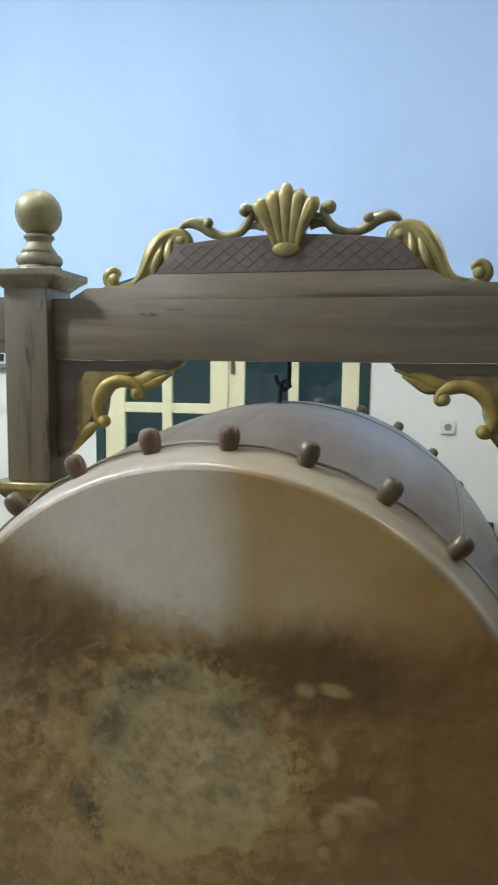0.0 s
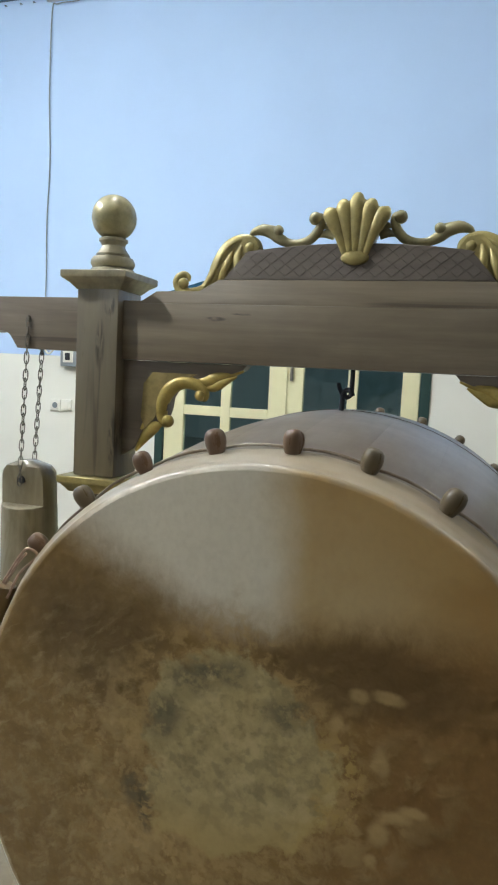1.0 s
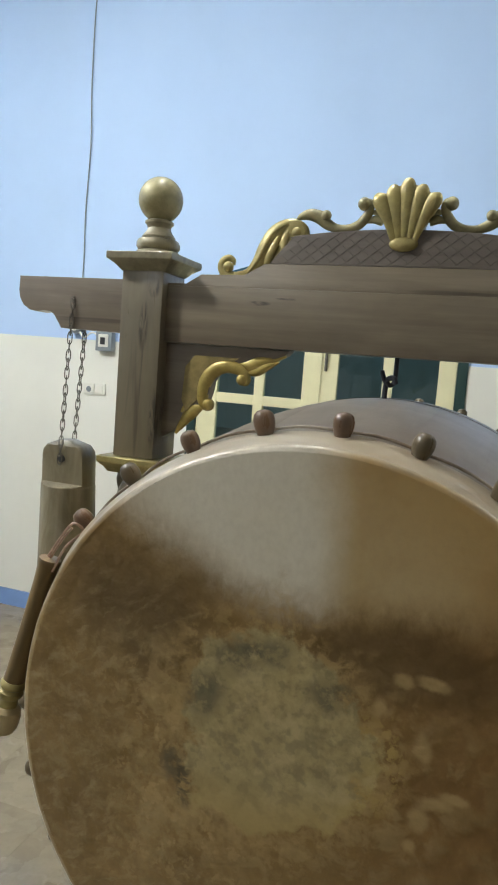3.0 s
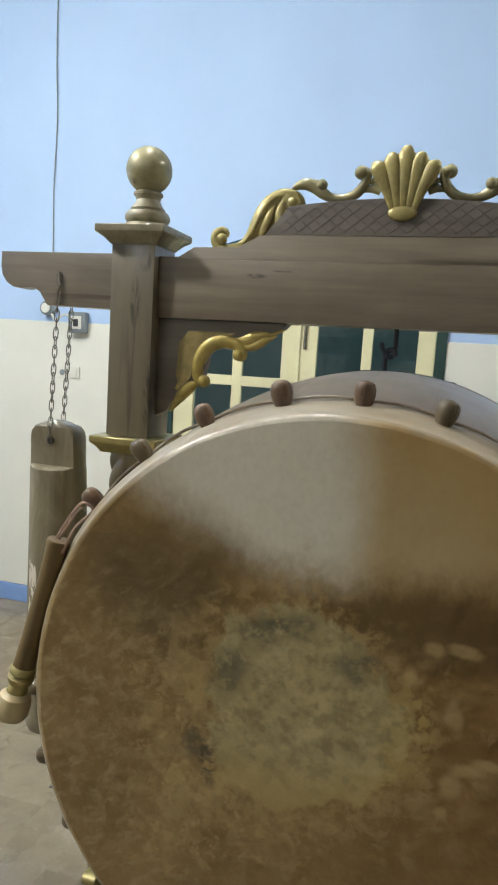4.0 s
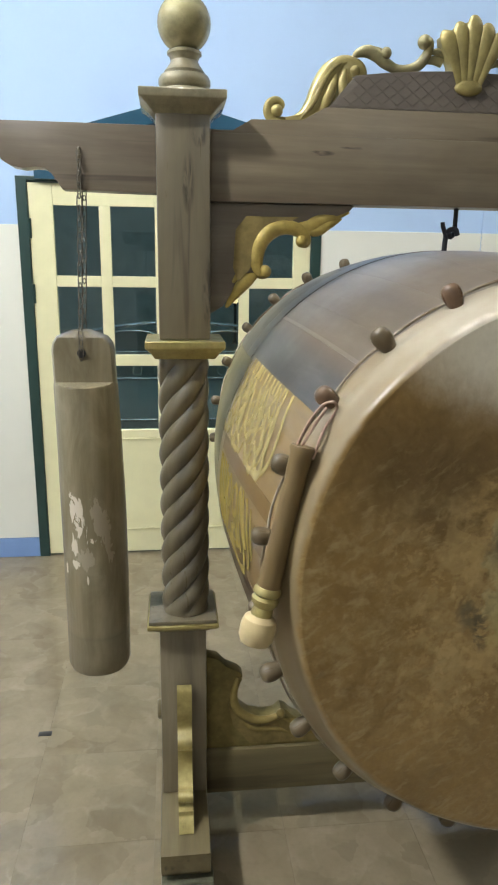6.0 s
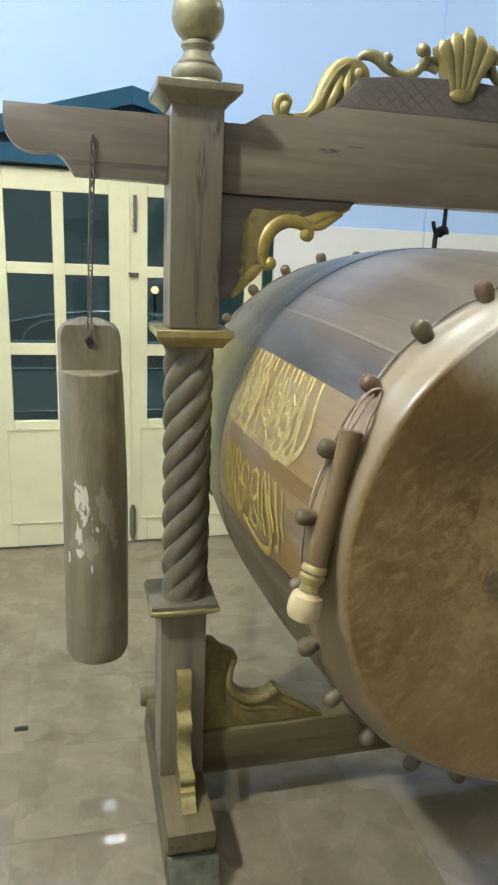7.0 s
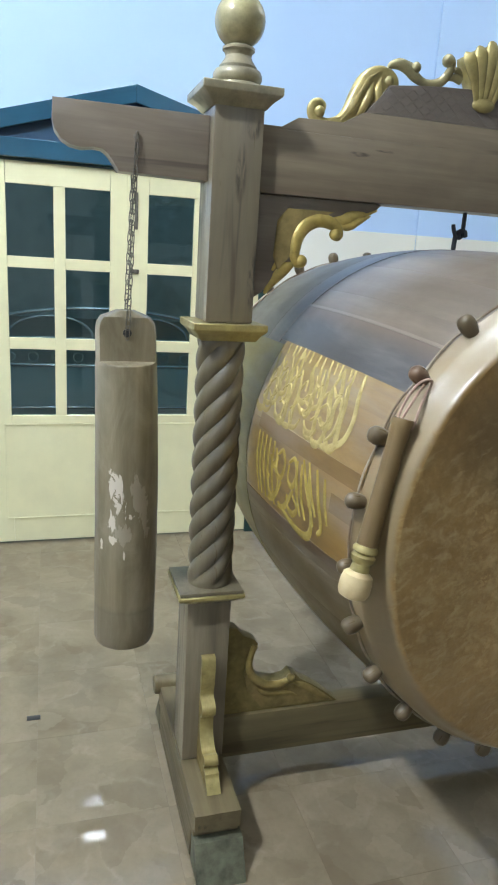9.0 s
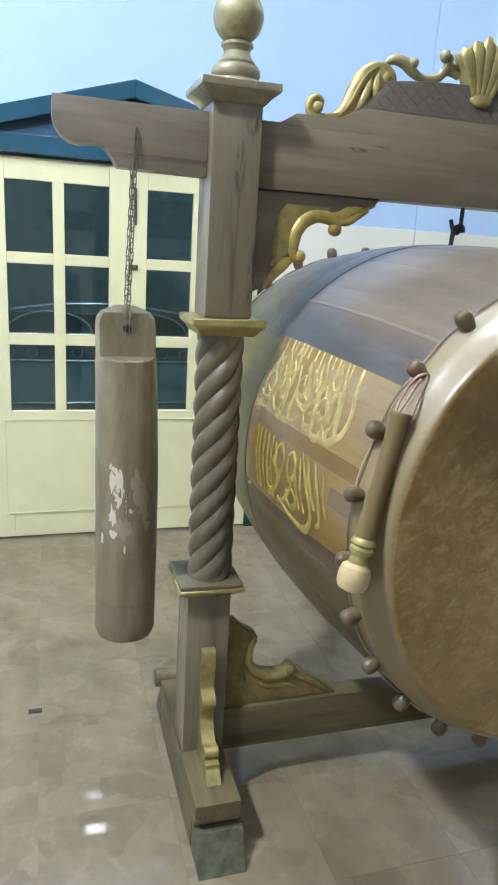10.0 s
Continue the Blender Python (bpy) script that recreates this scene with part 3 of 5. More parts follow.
M_iron, M_steel, M_tile, M_glass = iron(), steel(), tile_mat(), glass_mat()
M_lamp, M_lamp_fill, M_lamp_small = lamp_mat("lamp_diffuser", 0.92), lamp_mat("fill_lamp_diffuser", 0.30), lamp_mat("small_lamp_diffuser", 6.1)
M_lamp_wall_fill, M_lamp_side = lamp_mat("wall_fill_diffuser", 1.15), lamp_mat("side_lamp_diffuser", 0.6)
M_globe, M_gate_fill = lamp_mat("warm_globe", 0.010, (1.0, 0.66, 0.32, 1)), lamp_mat("gate_fill_bulb", 2.8)
M_hide, M_weathered = hide_mat(), log_mat()
M_stave = stave_mat("varnished_staves", (0.080, 0.060, 0.043), (0.155, 0.121, 0.090), (0.232, 0.187, 0.143), sheen=0.07, coat=0.6)
M_stave_low = stave_mat("dark_lower_staves", (0.060, 0.041, 0.016), (0.112, 0.077, 0.030), (0.165, 0.118, 0.050), sheen=0.0, coat=0.4)
M_band = stave_mat("dark_painted_band", (0.042, 0.040, 0.041), (0.066, 0.064, 0.066), (0.095, 0.092, 0.090), "side", sheen=0.06, coat=0.6)
M_ring_band = stave_mat("dark_ring", (0.04, 0.04, 0.042), (0.07, 0.068, 0.07), (0.10, 0.095, 0.092), "ring", sheen=0.06, coat=0.6)
M_end = stave_mat("dark_drum_end", (0.082, 0.072, 0.050), (0.135, 0.117, 0.082), (0.188, 0.164, 0.116), sheen=0.0, coat=0.45)
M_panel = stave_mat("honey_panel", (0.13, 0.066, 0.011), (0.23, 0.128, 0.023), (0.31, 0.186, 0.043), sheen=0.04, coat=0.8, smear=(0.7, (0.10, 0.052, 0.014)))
M_olive = stave_mat("pale_olive_paint", (0.165, 0.134, 0.038), (0.265, 0.218, 0.068), (0.35, 0.29, 0.105), sheen=0.0, coat=0.35)
# upper panel: glare on the varnish is put into a paler colour
M_panel_paled = stave_mat("glare_paled_panel", (0.135, 0.075, 0.018), (0.24, 0.147, 0.042), (0.325, 0.215, 0.074), sheen=0.03, coat=0.7, smear=(0.32, (0.44, 0.34, 0.125)))
M_streak = stave_mat("pale_line_varnish", (0.13, 0.10, 0.075), (0.205, 0.165, 0.128), (0.275, 0.228, 0.182), sheen=0.1)
M_divider = stave_mat("brown_stripe", (0.11, 0.06, 0.016), (0.165, 0.095, 0.026), (0.215, 0.13, 0.04), sheen=0.0, coat=0.25)
M_border = stave_mat("dark_brown_edge", (0.055, 0.028, 0.01), (0.085, 0.045, 0.016), (0.115, 0.062, 0.022), sheen=0.0, coat=0.5)
M_letter_gold = gold_paint("bright_gold_paint", (0.52, 0.40, 0.105), 0.48, 0.3)
# gold of the upper bars, with the same glare painted in
M_letter_pale = gold_paint("glare_paled_gold", (0.52, 0.42, 0.175), 0.55, 0.3)

M_asphalt = paint("dark_paving", (0.16, 0.158, 0.15), 0.7, 0.15)
M_far = paint("backdrop_plaster", (0.40, 0.43, 0.44), 0.8, 0.12)


def plain(name, col, rough, metal=0.0):
    m = Mat(name, rough=rough, metal=metal)
    m.set("Base Color", m.ramp(m.noise(m.place(), 14.0), (0.3, tuple(q * 0.9 for q in col)), (0.7, col)))
    return m.m


M_chrome = plain("chrome", (0.7, 0.71, 0.72), 0.24, 1.0)
M_bolt = plain("olive_grey_metal", (0.20, 0.195, 0.13), 0.45, 0.4)
M_dark_iron = plain("dark_iron", (0.03, 0.032, 0.04), 0.5, 0.3)
M_sheet = plain("dull_teal_sheet", (0.20, 0.30, 0.30), 0.4)

# ---- the room ----
X0, X1, Y0 = -6.0, 6.0, -8.0
DOOR_X0, DOOR_X1, DOOR_TOP = -1.512, 0.112, 2.105


def setting(name, bm, mat, label, category, smooth=False):
    return tagged(part(name, bm, mat, None, smooth=smooth), label, category, kind="structure")


bm = bmesh.new()
T = 0.18
box(bm, X0, DOOR_X0, WALL_Y, WALL_Y + T, 0, CEIL_Z)
box(bm, DOOR_X1, X1, WALL_Y, WALL_Y + T, 0, CEIL_Z)
box(bm, DOOR_X0, DOOR_X1, WALL_Y, WALL_Y + T, DOOR_TOP, CEIL_Z)
setting("wall_north", bm, M_blue, "light blue painted plaster wall above a cream dado", "wall")
# side and rear walls are unseen; the cream ones are added to bounce warm fill
setting("wall_west", boxed(X0 - T, X0, Y0, WALL_Y + T, 0, CEIL_Z), M_blue, "unseen light blue side wall, closing the room for bounced light", "wall")
setting("wall_east", boxed(X1, X1 + T, Y0, WALL_Y + T, 0, CEIL_Z), M_dado, "unseen cream side wall, added to bounce warm light", "wall")
setting("wall_south", boxed(X0 - T, X1 + T, Y0 - T, Y0, 0, CEIL_Z), M_dado, "unseen cream wall facing the door, added to bounce warm light", "wall")
setting("ceiling", boxed(X0 - T, X1 + T, Y0 - T, WALL_Y + T, CEIL_Z, CEIL_Z + 0.1), M_ceiling, "plain white ceiling", "ceiling")
# shallow pilaster where the wall steps forward
setting("pilaster", boxed(1.037, 1.5, WALL_Y - 0.012, WALL_Y - 0.001, 0.0, CEIL_Z, bev=0.004), M_blue, "light blue shallow wall step", "wall")

DADO_Z = 1.885
for nm, a, b, yy in (("dado_1", X0, DOOR_X0, WALL_Y), ("dado_2", DOOR_X1, 1.037, WALL_Y), ("dado_3", 1.0375, X1, WALL_Y - 0.0125)):
    bm = boxed(a, b, yy - 0.012, yy - 0.001, 0.118, DADO_Z, bev=0.003)
    setting(nm, bm, M_dado, "cream painted lower wall", "wall")
    setting(nm.replace("dado", "baseboard"), boxed(a, b, yy - 0.02, yy - 0.001, 0.0, 0.116, bev=0.004), M_skirt, "blue painted skirting along the wall", "skirting")
# lower faces of the unseen side and rear walls
for nm, a, b, c, d in (("dado_4", X0, X0 + 0.012, Y0, WALL_Y - 0.03), ("dado_5", X1 - 0.012, X1, Y0, WALL_Y - 0.06), ("dado_6", X0 + 0.02, X1 - 0.02, Y0, Y0 + 0.012)):
    setting(nm, boxed(a, b, c, d, 0.0, DADO_Z), M_dado, "cream painted lower wall", "wall")
bm = boxed(X0, -2.350, WALL_Y - 0.06, WALL_Y - 0.002, 4.084, 4.122, bev=0.008)
box(bm, X0, -2.350, WALL_Y - 0.09, WALL_Y - 0.002, 4.124, 4.16, bev=0.010)
setting("cornice_1", bm, M_teal, "teal painted cornice under the ceiling", "cornice")
setting("cornice_2", boxed(-2.139, X1, WALL_Y - 0.03, WALL_Y - 0.002, 4.050, 4.16, bev=0.006), M_ceiling, "pale plaster cornice under the ceiling", "cornice")
setting("trim", boxed(-2.346, -2.142, WALL_Y - 0.055, WALL_Y - 0.002, 4.050, 4.16, bev=0.004), M_ceiling, "pale boxed casing below the ceiling", "casing")
for k in range(12):
    x = -3.6 + 0.105 * k + random.uniform(-0.012, 0.012)
    h = tube([(x, WALL_Y + 0.003, 4.062), (x, WALL_Y - 0.016, 4.060), (x + 0.004, WALL_Y - 0.020, 4.048)], [0.0028, 0.0028, 0.002], n=6, step=2)
    tagged(part("wall_hook", h, M_iron), "small dark hook in the wall below the cornice", "hook", "hooks below the cornice")


# ---- the double door ----
def door():
    fr = bmesh.new()
    yy0 = WALL_Y - 0.025
    frame_ = tagged(part("door_frame", prism([(DOOR_X0, 0), (DOOR_X0 + 0.055, 0), (DOOR_X0 + 0.055, DOOR_TOP - 0.004), (DOOR_X1 - 0.055, DOOR_TOP - 0.004),
                                            (DOOR_X1 - 0.055, 0), (DOOR_X1, 0), (DOOR_X1, DOOR_TOP + 0.02), (DOOR_X0, DOOR_TOP + 0.02)], "y", yy0, WALL_Y + 0.16, 0.004, fr), M_jamb, smooth=False),
                    "dark green painted door frame", "door frame", kind="structure")
    y = WALL_Y - 0.012
    cols = {"door_1": ((-1.455, -0.705), (-1.331, -1.094), (-1.034, -0.800)), "door_2": ((-0.699, 0.055), (-0.596, -0.341), (-0.284, -0.040))}
    rows = ((1.625, 1.985), (1.197, 1.566), (0.763, 1.135))
    for nm, (ext, c1, c2) in cols.items():
        leaf = tagged(new(nm), "cream painted glazed door leaf, closed, with six panes", "door", "double door leaves", "structure")
        leaf.location = (ext[0], y, 0)
        off = Vector((-ext[0], -y, 0))

        def add(name, bm, mat, label="", parent=leaf):
            bmesh.ops.translate(bm, verts=bm.verts, vec=off)
            return part(name, bm, mat, parent, label, smooth=False)
        d = 0.042
        for a, b, n_ in ((ext[0], c1[0], "stile"), (c2[1], ext[1], "stile")):
            add(n_, boxed(a, b, y, y + d, 0.012, 2.095, bev=0.003), M_cream)
        add("mullion", boxed(c1[1], c2[0], y + 0.002, y + d - 0.002, 0.763, 1.985, bev=0.003), M_cream)
        add("rail", boxed(c1[0] + 0.001, c2[1] - 0.001, y + 0.001, y + d, 1.985, 2.095, bev=0.003), M_cream)
        add("rail", boxed(c1[0] + 0.001, c2[1] - 0.001, y + 0.001, y + d, 0.7165, 0.763, bev=0.003), M_cream)
        add("rail", boxed(c1[0] + 0.001, c2[1] - 0.001, y + 0.001, y + d, 0.012, 0.1545, bev=0.003), M_cream)
        for z0, z1 in ((1.566, 1.625), (1.135, 1.197)):
            for c in (c1, c2):
                add("glazing_bar", boxed(c[0], c[1], y + 0.003, y + d - 0.003, z0, z1, bev=0.003), M_cream)
        add("door_panel", boxed(c1[0] - 0.0335, c2[1] + 0.0335, y - 0.0015, y + d - 0.006, 0.1615, 0.7095, bev=0.0005), M_cream)
        lip = box(boxed(c1[0] - 0.040, c1[0] - 0.034, y - 0.008, y + 0.002, 0.155, 0.716, bev=0.001), c2[1] + 0.034, c2[1] + 0.040, y - 0.008, y + 0.002, 0.155, 0.716, bev=0.001)
        box(lip, c1[0] - 0.034, c2[1] + 0.034, y - 0.008, y + 0.002, 0.710, 0.716, bev=0.001)
        box(lip, c1[0] - 0.034, c2[1] + 0.034, y - 0.008, y + 0.002, 0.155, 0.161, bev=0.001)
        add("panel_bead", lip, M_cream)
        for c in (c1, c2):
            for z0, z1 in rows:
                gl = boxed(c[0] - 0.004, c[1] + 0.004, y + 0.018, y + 0.022, z0 - 0.004, z1 + 0.004)
                bmesh.ops.rotate(gl, verts=gl.verts, cent=(0, y + 0.02, (z0 + z1) / 2), matrix=Matrix.Rotation(radians(-0.9), 3, "X"))
                ob = add("pane", gl, M_glass)
                ob.visible_shadow = False
        if nm == "door_1":
            for z in (1.865, 1.528):
                add("hinge", tube([(ext[0] + 0.002, y - 0.008, z - 0.05), (ext[0] + 0.002, y - 0.008, z + 0.05)], [0.009, 0.009], n=12, step=1), M_jamb, "dark painted hinge")
        if nm == "door_2":
            x = -0.664
            add("bolt", tube([(x, y - 0.012, 1.80), (x, y - 0.012, 1.99)], [0.009, 0.009], n=10, step=1), M_iron, "dark sliding bolt")
            add("latch", box(boxed(x - 0.035, x + 0.02, y - 0.014, y, 1.568, 1.59, bev=0.004), x - 0.006, x + 0.006, y - 0.028, y - 0.012, 1.572, 1.586, bev=0.002), M_iron, "small metal latch")
            add("bolt", tube([(x - 0.018, y - 0.022, 0.03), (x - 0.018, y - 0.022, 0.245)], [0.012, 0.012], n=12, step=1), M_bolt, "olive grey floor bolt")
            add("bolt_plate", boxed(x - 0.037, x, y - 0.016, y - 0.0105, 0.05, 0.225, bev=0.001), M_bolt)
            add("cover_strip", boxed(-0.714, -0.690, y - 0.010, y - 0.001, 0.012, 2.09, bev=0.003), M_cream)
    # gabled head
    g = tagged(new("door_pediment"), "teal painted gabled board head above the double door", "pediment", kind="structure")
    cx, apex, sl = -0.680, 2.505, 0.272
    L, R = -1.46, 0.36
    zl, zr = apex - 0.287 * (cx - L), apex - sl * (R - cx)
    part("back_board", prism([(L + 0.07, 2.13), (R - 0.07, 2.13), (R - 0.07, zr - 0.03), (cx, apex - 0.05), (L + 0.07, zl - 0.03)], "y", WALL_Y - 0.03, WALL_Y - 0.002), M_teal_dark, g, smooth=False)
    part("bottom_board", boxed(L + 0.05, R - 0.05, WALL_Y - 0.055, WALL_Y - 0.004, 2.108, 2.198, bev=0.004), M_teal, g, smooth=False)
    part("verge_board", prism([(L, zl - 0.085), (cx, apex - 0.085), (cx, apex), (L, zl)], "y", WALL_Y - 0.085, WALL_Y - 0.031, 0.003), M_teal, g, smooth=False)
    part("verge_board", prism([(cx, apex - 0.085), (R, zr - 0.085), (R, zr), (cx, apex)], "y", WALL_Y - 0.085, WALL_Y - 0.031, 0.003), M_teal, g, smooth=False)


door()


# ---- outside, seen dimly through the panes ----
GZ = -0.35
setting("ground", boxed(-60, 60, WALL_Y + T, 90, GZ - 0.3, GZ), M_asphalt, "dark paved yard outside the door", "ground")


def gate():
    """A steel gate with arched tops across the yard."""
    gy, cx = 6.9, -0.643
    g = thing("steel_gate", "polished steel tube gate with arched top and rings outside", "gate", at=(cx, gy, GZ))
    lo = -GZ

    def bar(name, pts, r=0.014, label=""):
        return part(name, tube(pts, [r] * len(pts), n=10), M_chrome, g, label)
    for x in (-1.42, 1.42):
        part("post", tube([(x, 0, 0.0), (x, 0, lo + 0.98)], [0.03, 0.03], n=14, step=1), M_chrome, g)
    arch = [(x, 0, lo + 1.148 - 0.125 * x * x) for x in (-1.42, -1.2, -0.9, -0.6, -0.3, 0, 0.3, 0.6, 0.9, 1.2, 1.42)]
    bar("arched_top", arch, 0.017, "bright curved top tube")
    for s_ in (-1, 1):
        c = s_ * 0.455
        bar("inner_arch", [(c + 0.385 * math.cos(a), 0, lo + 0.865 + 0.20 * math.sin(a)) for a in [math.pi * k / 10 for k in range(11)]], 0.012)
    for z in (0.60, 0.185, 0.86):
        bar("cross_bar", [(-1.40, 0, lo + z), (-0.5, 0, lo + z), (0.5, 0, lo + z), (1.40, 0, lo + z)], 0.014 if z < 0.8 else 0.009)
    for k in range(-6, 7):
        pts = [(k * 0.207 + 0.045 * math.cos(a), 0, lo + 0.675 + 0.045 * math.sin(a)) for a in [2 * math.pi * q / 18 for q in range(19)]]
        part("ring", tube(pts, [0.006] * 19, n=6, step=1), M_chrome, g)
    part("sheet", boxed(-1.39, 1.39, 0.012, 0.018, lo + 0.20, lo + 0.59), M_sheet, g, "dull teal metal sheet")


gate()


def yard_lamp():
    l = thing("yard_lamp", "low garden lamp with a glowing warm globe", "lamp", at=(0.94, 18.4, GZ))
    part("pole", lathe([(0.09, 0.0), (0.05, 0.06), (0.035, 0.1), (0.035, 0.98), (0.06, 1.02), (0.07, 1.04)], 18), M_dark_iron, l)
    part("globe", ball((0, 0, 1.14), 0.10, n=20), M_globe, l, "glowing warm white globe")


# unseen lamp, added outside above the door to light the gate bars
def gate_fill_lamp():
    l = thing("gate_fill_lamp", "unseen round lamp added above the door to light the gate", "lamp", at=(-0.70, WALL_Y + T, 2.62))
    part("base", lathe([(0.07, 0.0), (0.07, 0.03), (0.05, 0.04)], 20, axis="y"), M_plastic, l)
    part("bulb", ball((0, 0.10, 0), 0.06, n=18), M_gate_fill, l, "glowing round bulb")


yard_lamp(), gate_fill_lamp()
# added backdrop: blocks the sky so the panes stay evenly dark
setting("yard_wall", boxed(-14, 14, 22.0, 22.3, GZ, 7.0), M_far, "plain backdrop wall, added to keep the panes evenly dark", "wall")

# ---- ceiling lamps ----
def lamp(x, y, sx=0.3, sy=0.3, mat=M_lamp):
    t = thing("ceiling_light", "square white ceiling light panel, switched on, known or added as fill", "ceiling light", "ceiling lights", (x, y, CEIL_Z))
    b = bmesh.new()
    for q in ((-sx / 2 - 0.02, sx / 2 + 0.02, -sy / 2 - 0.02, -sy / 2), (-sx / 2 - 0.02, sx / 2 + 0.02, sy / 2, sy / 2 + 0.02), (-sx / 2 - 0.02, -sx / 2, -sy / 2, sy / 2), (sx / 2, sx / 2 + 0.02, -sy / 2, sy / 2)):
        box(b, *q, -0.045, -0.001)
    part("frame", b, M_plastic, t, smooth=False)
    part("diffuser", boxed(-sx / 2, sx / 2, -sy / 2, sy / 2, -0.10, -0.005), mat, t, "glowing white diffuser", smooth=False)
    return t


lamp(-0.74, 1.97, 0.19, 0.27)
lamp(-2.70, 0.86, 0.19, 0.19, M_lamp_small)
lamp(-3.05, 2.15, 0.19, 0.19, M_lamp_side)
# next three panels are unseen, added to fill the front and the right
lamp(-2.6, -2.8, 0.36, 0.36, M_lamp_fill)
lamp(1.0, -3.0, 0.18, 0.18, M_lamp_fill)
lamp(2.4, 2.4, 0.2, 0.2, M_lamp_wall_fill)


# ---- fittings on the wall ----
def wall_socket(x, z, label, kind_="hole"):
    t = thing("wall_socket", label, "socket", "wall sockets", (x, WALL_Y - 0.012, z))
    part("plate", boxed(-0.037, 0.037, -0.012, 0.0, -0.037, 0.037, bev=0.004), M_plastic, t)
    if kind_ == "hole":
        part("insert", lathe([(0.017, -0.016), (0.019, -0.0125), (0.017, -0.0123), (0.004, -0.0115)], 20, axis="y"), M_grey, t, "dark round socket hole")
    else:
        part("rocker", boxed(-0.022, 0.022, -0.017, -0.0125, -0.026, 0.026, bev=0.002), M_plastic, t)


wall_socket(-2.222, 1.568, "ivory plastic socket with a dark hole on the cream wall")
wall_socket(-2.138, 1.571, "ivory plastic light switch beside a socket", "rocker")
wall_socket(0.535, 1.53, "ivory plastic socket with a round hole on the cream wall")
t = thing("junction_box", "grey plastic breaker box on the wall", "fuse box", at=(-2.108, WALL_Y - 0.012, 1.884))
part("case", boxed(-0.058, 0.058, -0.05, 0.0, -0.065, 0.065, bev=0.006), M_grey, t)
part("window", boxed(-0.036, 0.036, -0.056, -0.0505, -0.04, 0.04, bev=0.003), M_plastic, t, "pale cover of the breaker")
part("breaker", boxed(-0.016, 0.016, -0.064, -0.0565, -0.025, 0.02, bev=0.002), M_black, t, "dark breaker switch")
t = thing("cable_reel", "round grey socket outlet with a cable on the wall", "socket", at=(-2.33, WALL_Y - 0.002, 1.965))
part("body", lathe([(0.045, -0.002), (0.05, -0.02), (0.045, -0.05), (0.02, -0.056)], 24, axis="y"), M_grey, t)
part("face", lathe([(0.03, -0.057), (0.03, -0.062), (0.015, -0.064)], 20, axis="y"), M_plastic, t, "pale round socket face")
cab = [(-0.9, WALL_Y - 0.010, 4.030), (-1.5, WALL_Y - 0.010, 4.036), (-2.05, WALL_Y - 0.012, 4.040), (-2.14, WALL_Y - 0.016, 4.032), (-2.27, WALL_Y - 0.016, 4.028), (-2.312, WALL_Y - 0.012, 3.985), (-2.322, WALL_Y - 0.008, 3.5), (-2.308, WALL_Y - 0.008, 3.1),
       (-2.322, WALL_Y - 0.008, 2.7), (-2.318, WALL_Y - 0.008, 2.35), (-2.328, WALL_Y - 0.02, 2.02)]
tagged(part("cable", tube(cab, [0.0036] * len(cab), n=8), M_grey), "grey electric cable hanging down the blue wall", "cable")
cab = [(-2.30, WALL_Y - 0.04, 1.93), (-2.26, WALL_Y - 0.05, 1.895), (-2.21, WALL_Y - 0.045, 1.93), (-2.168, WALL_Y - 0.035, 1.92)]
tagged(part("cable", tube(cab, [0.006] * 4, n=8), M_plastic), "short white cable between two wall boxes", "cable")
t = thing("wall_box", "dark square box fixed on the cream wall", "box", at=(0.72, WALL_Y - 0.013, 0.95))
part("case", boxed(-0.07, 0.07, -0.05, 0.0, -0.075, 0.075, bev=0.005), M_black, t)


# ---- the drum stand ----
stand = thing("drum_stand", "brown wooden drum stand with gold carved scrolls on tiled floor", "drum stand")
FY = FRAME_Y


def bead(half, z0, z1, cx, cy, lip=0.02, up=True):
    """A square moulding that flares from the post."""
    b = bmesh.new()
    prof = [(half, z0), (half + lip * 0.45, z0 + (z1 - z0) * 0.35), (half + lip, z0 + (z1 - z0) * 0.62), (half + lip, z1)]
    if not up:
        prof = [(h, z0 + z1 - z) for h, z in prof][::-1]
    rings = []
    for h, z in prof:
        rings.append([b.verts.new((cx + sx * h, cy + sy * h, z)) for sx, sy in ((-1, -1), (1, -1), (1, 1), (-1, 1))])
    fs = []
    for a, c in zip(rings, rings[1:]):
        for k in range(4):
            fs.append(b.faces.new((a[k], a[(k + 1) % 4], c[(k + 1) % 4], c[k])))
    fs += [b.faces.new(rings[0][::-1]), b.faces.new(rings[-1])]
    bmesh.ops.recalc_face_normals(b, faces=fs)
    bmesh.ops.bevel(b, geom=list(b.edges), offset=0.002, segments=1, affect="EDGES")
    return b


def twisted(z0, z1, cx, cy):
    b = bmesh.new()
    n, m_ = 70, 120
    rings = []
    for i in range(m_ + 1):
        f = i / m_
        z = z0 + (z1 - z0) * f
        ring = []
        for k in range(n):
            w = abs(math.sin(2.5 * 2 * math.pi * k / n))
            a = 2 * math.pi * (k / n + z / 0.355)
            r = 0.0555 + 0.0108 * w ** 0.85
            e = min(f, 1 - f) * (z1 - z0)
            if e < 0.02:
                r = 0.064 + (r - 0.064) * max(0.0, e - 0.004) / 0.016
            ring.append(b.verts.new((cx + r * math.cos(a), cy + r * math.sin(a), z)))
        rings.append(ring)
    for a, c in zip(rings, rings[1:]):
        for k in range(n):
            b.faces.new((a[k], a[(k + 1) % n], c[(k + 1) % n], c[k]))
    b.faces.new(rings[0][::-1]), b.faces.new(rings[-1])
    return b


